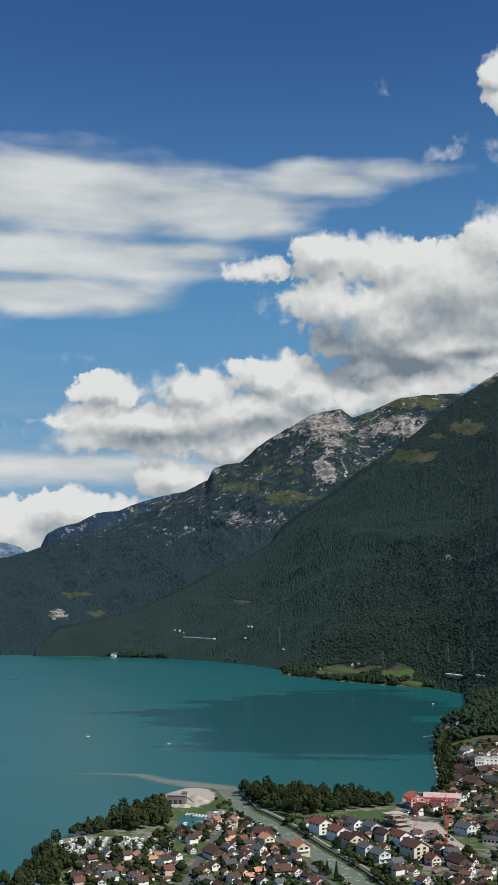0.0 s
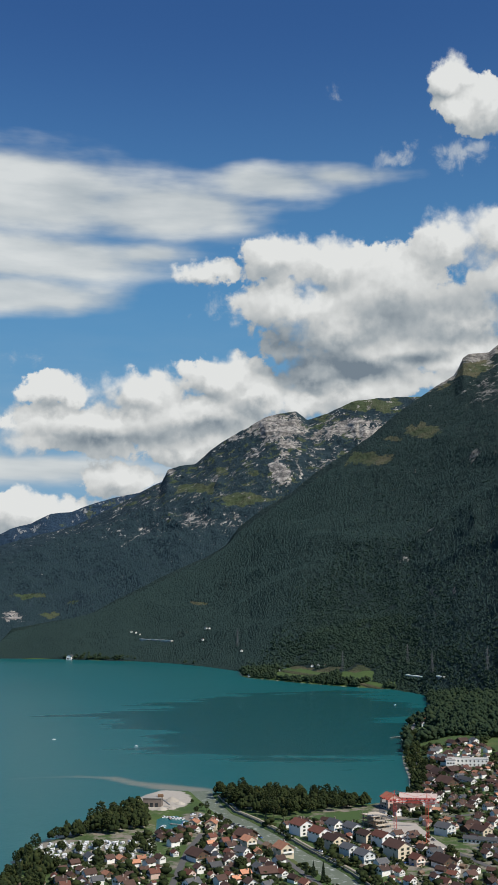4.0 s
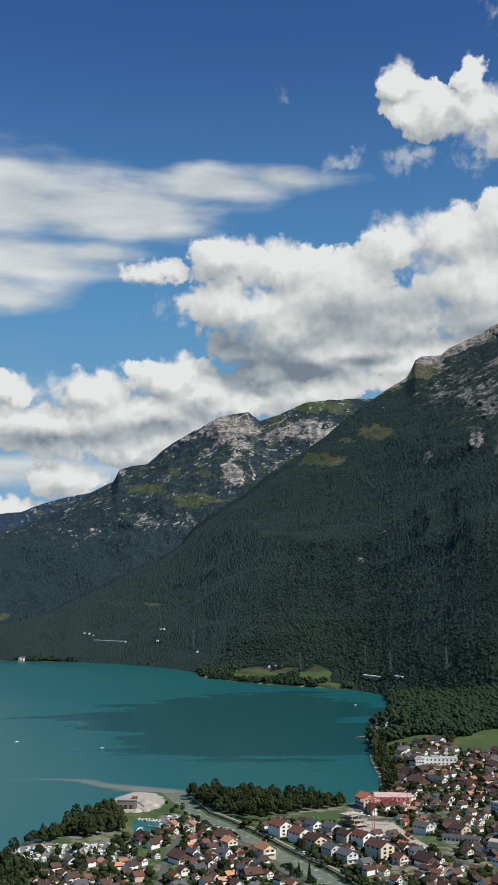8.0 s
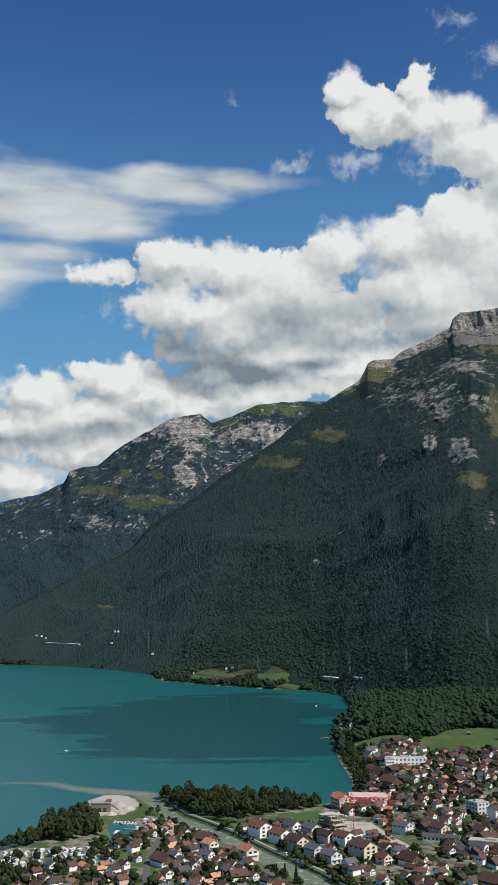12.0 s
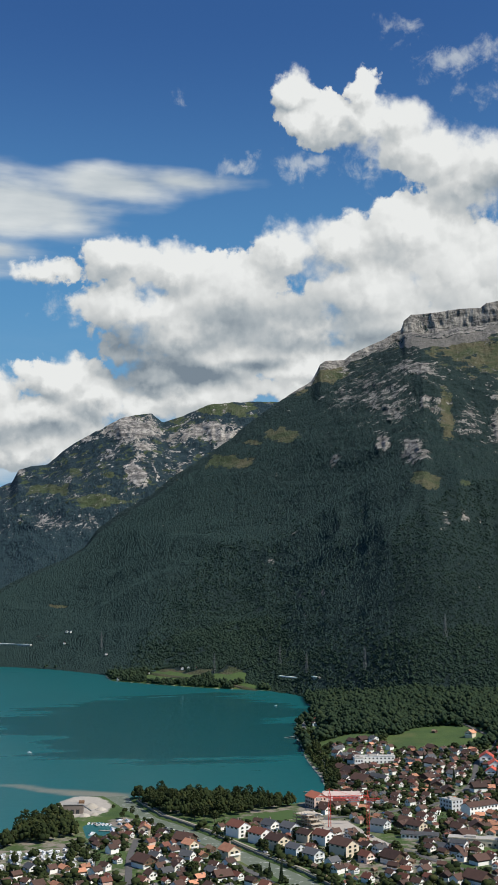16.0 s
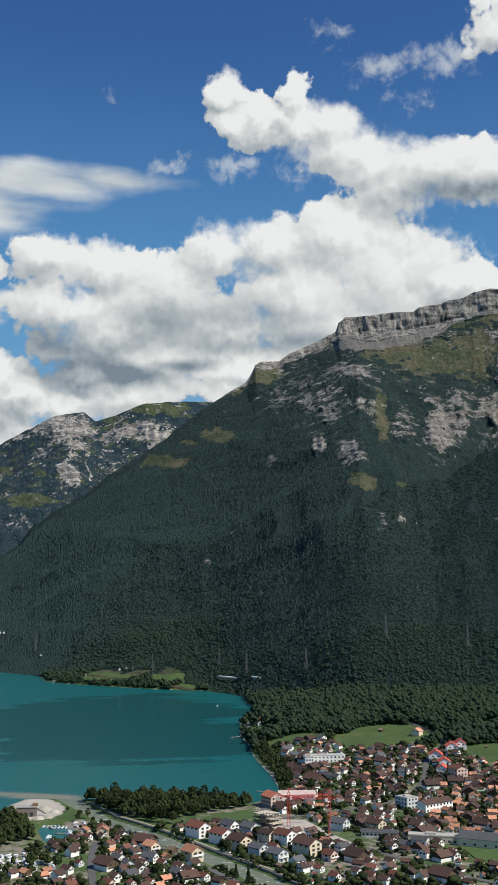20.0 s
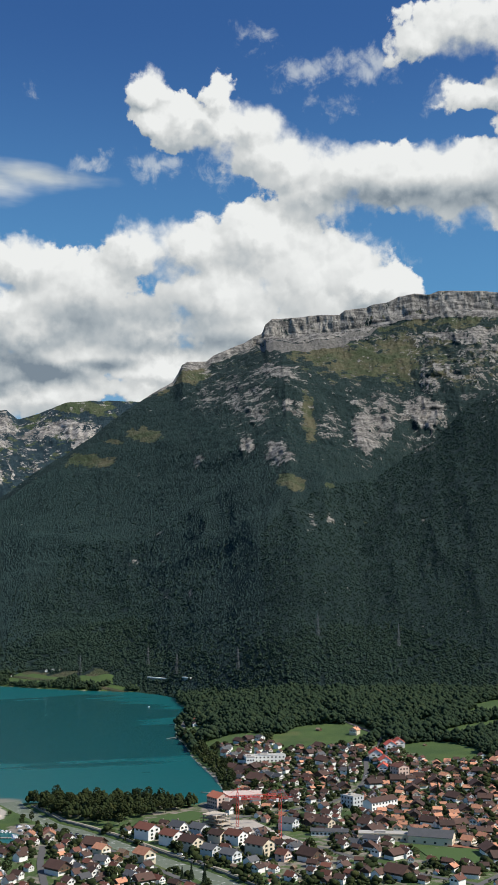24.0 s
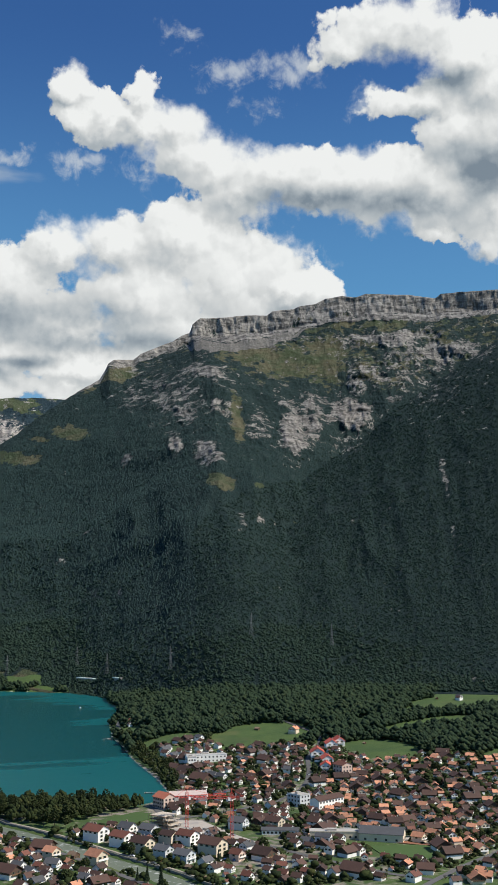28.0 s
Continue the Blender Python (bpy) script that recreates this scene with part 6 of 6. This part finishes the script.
def make_caravan():
    root = thing("caravan", "white holiday caravan on the camping ground", "caravan", "caravans")
    body = part("body", gabled(-2.6, 2.6, 1.1, 0.45, 2.35, 2.6), HULL, root)
    part("window", box(-1.2, 0.6, -1.16, -1.1, 1.3, 1.9), GLASS, body)
    part("door", box(1.2, 1.8, -1.16, -1.1, 0.5, 2.1), METAL, body)
    for y in (-1.0, 1.0):
        part("wheel", tube([(0, y - 0.1, 0.3), (0, y + 0.1, 0.3)], 0.32, 8), GLASS, root)
    part("awning", gabled(-2.2, 1.0, 0.9, -0.3, 1.8, 2.3), AWNING, root).matrix_basis = pose(0, -2.1, 0)
    return root


CARAVAN = make_caravan()
first = True
for row in range(9):
    for k in range(16):
        x, y = -131 + 5.0 * k + rng.uniform(-1.4, 1.4), 734 + 5.6 * row + rng.uniform(-1.2, 1.2)
        if rng.random() < 0.2 or (y > 768 and x > -62) or y > 774 + (x + 132) * 0.35:
            continue
        m = pose(x, y, land_z(x, y), 0, 0, rng.choice([20, 110]) + rng.uniform(-14, 14)) @ Matrix.Diagonal((*[rng.uniform(0.6, 0.9)] * 3, 1))
        if first:
            CARAVAN.matrix_basis, first = m, False
        else:
            copy_thing(CARAVAN, m)


def make_car(label, paint):
    root = thing("car", label, "car", "parked cars")
    bm = bmesh.new()
    rows = []
    for x, z in ((-2.1, 0.75), (-1.9, 0.95), (0.9, 0.95), (2.1, 0.72)):
        rows.append([bm.verts.new(p) for p in ((x, -0.85, 0.3), (x, -0.85, z), (x, 0.85, z), (x, 0.85, 0.3))])
    for a, b in zip(rows, rows[1:]):
        for i in range(4):
            bm.faces.new((a[i], b[i], b[(i + 1) % 4], a[(i + 1) % 4]))
    bm.faces.new(rows[0])
    bm.faces.new(rows[-1][::-1])
    part("body", bm, paint, root)
    bm = bmesh.new()
    low = [bm.verts.new(p) for p in ((-1.8, -0.78, 0.94), (0.9, -0.78, 0.94), (0.9, 0.78, 0.94), (-1.8, 0.78, 0.94))]
    top = [bm.verts.new(p) for p in ((-1.4, -0.62, 1.45), (0.2, -0.62, 1.45), (0.2, 0.62, 1.45), (-1.4, 0.62, 1.45))]
    bm.faces.new(top)
    for i in range(4):
        bm.faces.new((low[i], low[(i + 1) % 4], top[(i + 1) % 4], top[i]))
    part("cabin", bm, GLASS, root)
    for x in (-1.3, 1.3):
        for y in (-0.8, 0.8):
            part("wheel", tube([(x, y - 0.1, 0.32), (x, y + 0.1, 0.32)], 0.32, 8), GLASS, root)
    return root


CARS = [make_car("white parked car with dark windows", HULL), make_car("silver parked car with dark windows", METAL), make_car("dark blue parked car beside the road", CANVAS_BLUE)]
spots = [(x, y, 150) for x, y in ((2, 822), (5, 818), (8, 814), (4, 828), (8, 823), (11, 818), (14, 812), (10, 808), (17, 806), (20, 800), (16, 795), (22, 792))]
spots += [(106, 706, 60), (112, 709, 60), (116, 704, 60), (99, 702, 60), (120, 735, 60), (124, 738, 60), (128, 741, 60), (222, 722, 40), (227, 726, 40), (233, 720, 40), (122, 858, 150), (125, 864, 150), (128, 852, 150), (262, 690, 130), (270, 700, 130), (62, 786, 60), (74, 762, 60), (180, 850, 80), (200, 856, 80), (247, 892, 40), (300, 955, 30), (60, 742, 155), (66, 718, 155), (143, 770, 160)]
for k, (x, y, a) in enumerate(spots):
    m = pose(x, y, land_z(x, y) + 0.3, 0, 0, heading(a + rng.uniform(-8, 8)))
    if k < 3:
        CARS[k].matrix_basis = m
    else:
        copy_thing(rng.choice(CARS[:2] + CARS), m)

# ---- far things ----


GALVANISED = plain("weathered_galvanised_steel", (0.12, 0.13, 0.135), 0.7)


def make_pylon():
    """A steel lattice pylon with three pairs of arms."""
    root = thing("power_pylon", "grey steel lattice power pylon above the woods", "pylon", "pylons")
    bm = bmesh.new()
    levels = [(0, 3.2), (10, 2.4), (20, 1.6), (30, 0.9), (40, 0.6), (48, 0.15)]
    for (z0, w0), (z1, w1) in zip(levels, levels[1:]):
        for i in range(4):
            a, b = ((-1, -1), (1, -1), (1, 1), (-1, 1))[i], ((1, -1), (1, 1), (-1, 1), (-1, -1))[i]
            tube([(a[0] * w0, a[1] * w0, z0), (a[0] * w1, a[1] * w1, z1)], 0.32, 4, bm)
            tube([(a[0] * w0, a[1] * w0, z0), (b[0] * w1, b[1] * w1, z1)], 0.2, 3, bm)
    part("mast", bm, GALVANISED, root)
    for z, reach in ((28, 6), (35, 8), (42, 5)):
        bm = tube([(-reach, 0, z), (0, 0, z + 1.2), (reach, 0, z)], 0.16, 4)
        tube([(-reach, 0, z), (reach, 0, z)], 0.16, 4, bm)
        part("arm", bm, GALVANISED, root)
    return root


PYLON = make_pylon()
for k, (x, y) in enumerate(((75, 2639), (270, 2160), (386, 2075), (402, 1930), (446, 1720), (560, 1650), (660, 1560))):
    m = pose(x, y, slope_z(x, y) - 0.5, 0, 0, 35) @ Matrix.Diagonal((0.9, 0.9, 0.9, 1))
    if k:
        copy_thing(PYLON, m)
    else:
        PYLON.matrix_basis = m


def road_gallery(name, label, a, b, high, lift):
    root = thing(name, label, "road gallery")
    za, zb = slope_z(*a) + lift, slope_z(*b) + lift
    run = Vector((b[0] - a[0], b[1] - a[1], zb - za))
    root.matrix_basis = pose(a[0], a[1], za, 0, 0, math.degrees(math.atan2(run.y, run.x)))
    bm = box(0, run.length, -4, 4, -5, high)
    part("wall", bm, CONCRETE, root)
    part("roof", box(-0.4, run.length + 0.4, -4.4, 4.4, high, high + 0.5), WHITE, root)
    part("parapet", box(0, run.length, -4.6, -4.3, high - 1, high), WHITE, root)


road_gallery("road_gallery", "pale concrete road gallery on the wooded slope", (-180, 2958), (-92, 2856), 1.0, 7.5)
road_gallery("road_wall", "pale road wall at the foot of the slope", (372, 2012), (394, 1955), 0.5, 3.2)
road_gallery("road_wall", "pale road wall among the trees", (402, 1885), (410, 1860), 0.5, 3.2)
far_rows = [("cottage", -196, 3008), ("cottage", -210, 3016), ("cottage_red", -184, 2996), ("cottage", 7, 2802), ("slate", -2, 2812), ("cottage", -10, 2759), ("cottage", 86, 2270), ("cottage_red", 150, 2262), ("cottage", 216, 2238), ("slate", 228, 2228), ("cottage_red", 241, 2215), ("cottage", 82, 2564), ("villa_red", 276, 1408), ("cottage", 268, 1385), ("slate", 660, 1222), ("barn", 545, 1035), ("barn", 747, 1285), ("cottage", 655, 1215), ("barn", 638, 1240)]
for kind, x, y in far_rows:
    put(kind, x, y, 160 + (x % 50), 0.62 if y > 2000 else 0.7, z=slope_z(x, y) + (4 if y > 2500 else 0.5))
for k in range(14):
    x, y = -640 - 26 * k + 8 * (k % 3), 3110 + 7 * k + 12 * (k % 2)
    put(rng.choice(["cottage", "cottage_red", "slate", "cottage_orange"]), x, y, 150 + 20 * (k % 4), 1.2, z=max(1.0, land_z(x, y)))


def boathouse():
    root = thing("boathouse", "white boathouse at the waterline under the woods", "boathouse")
    root.matrix_basis = pose(-366, 2912, 0.4, 0, 0, heading(200))
    part("wall", gabled(-10, 10, 7, -1.5, 8, 12), WHITE, root)
    for sign in (1, -1):
        part("roof", roof_slope(-10, 10, 7, 8, 12, 0.8, 0.4, sign), ROOF_SLATE, root)
    for k in range(3):
        part("gate", box(10.02, 10.15, -5 + 4 * k, -3 + 4 * k, 0, 4), GLASS, root)


boathouse()
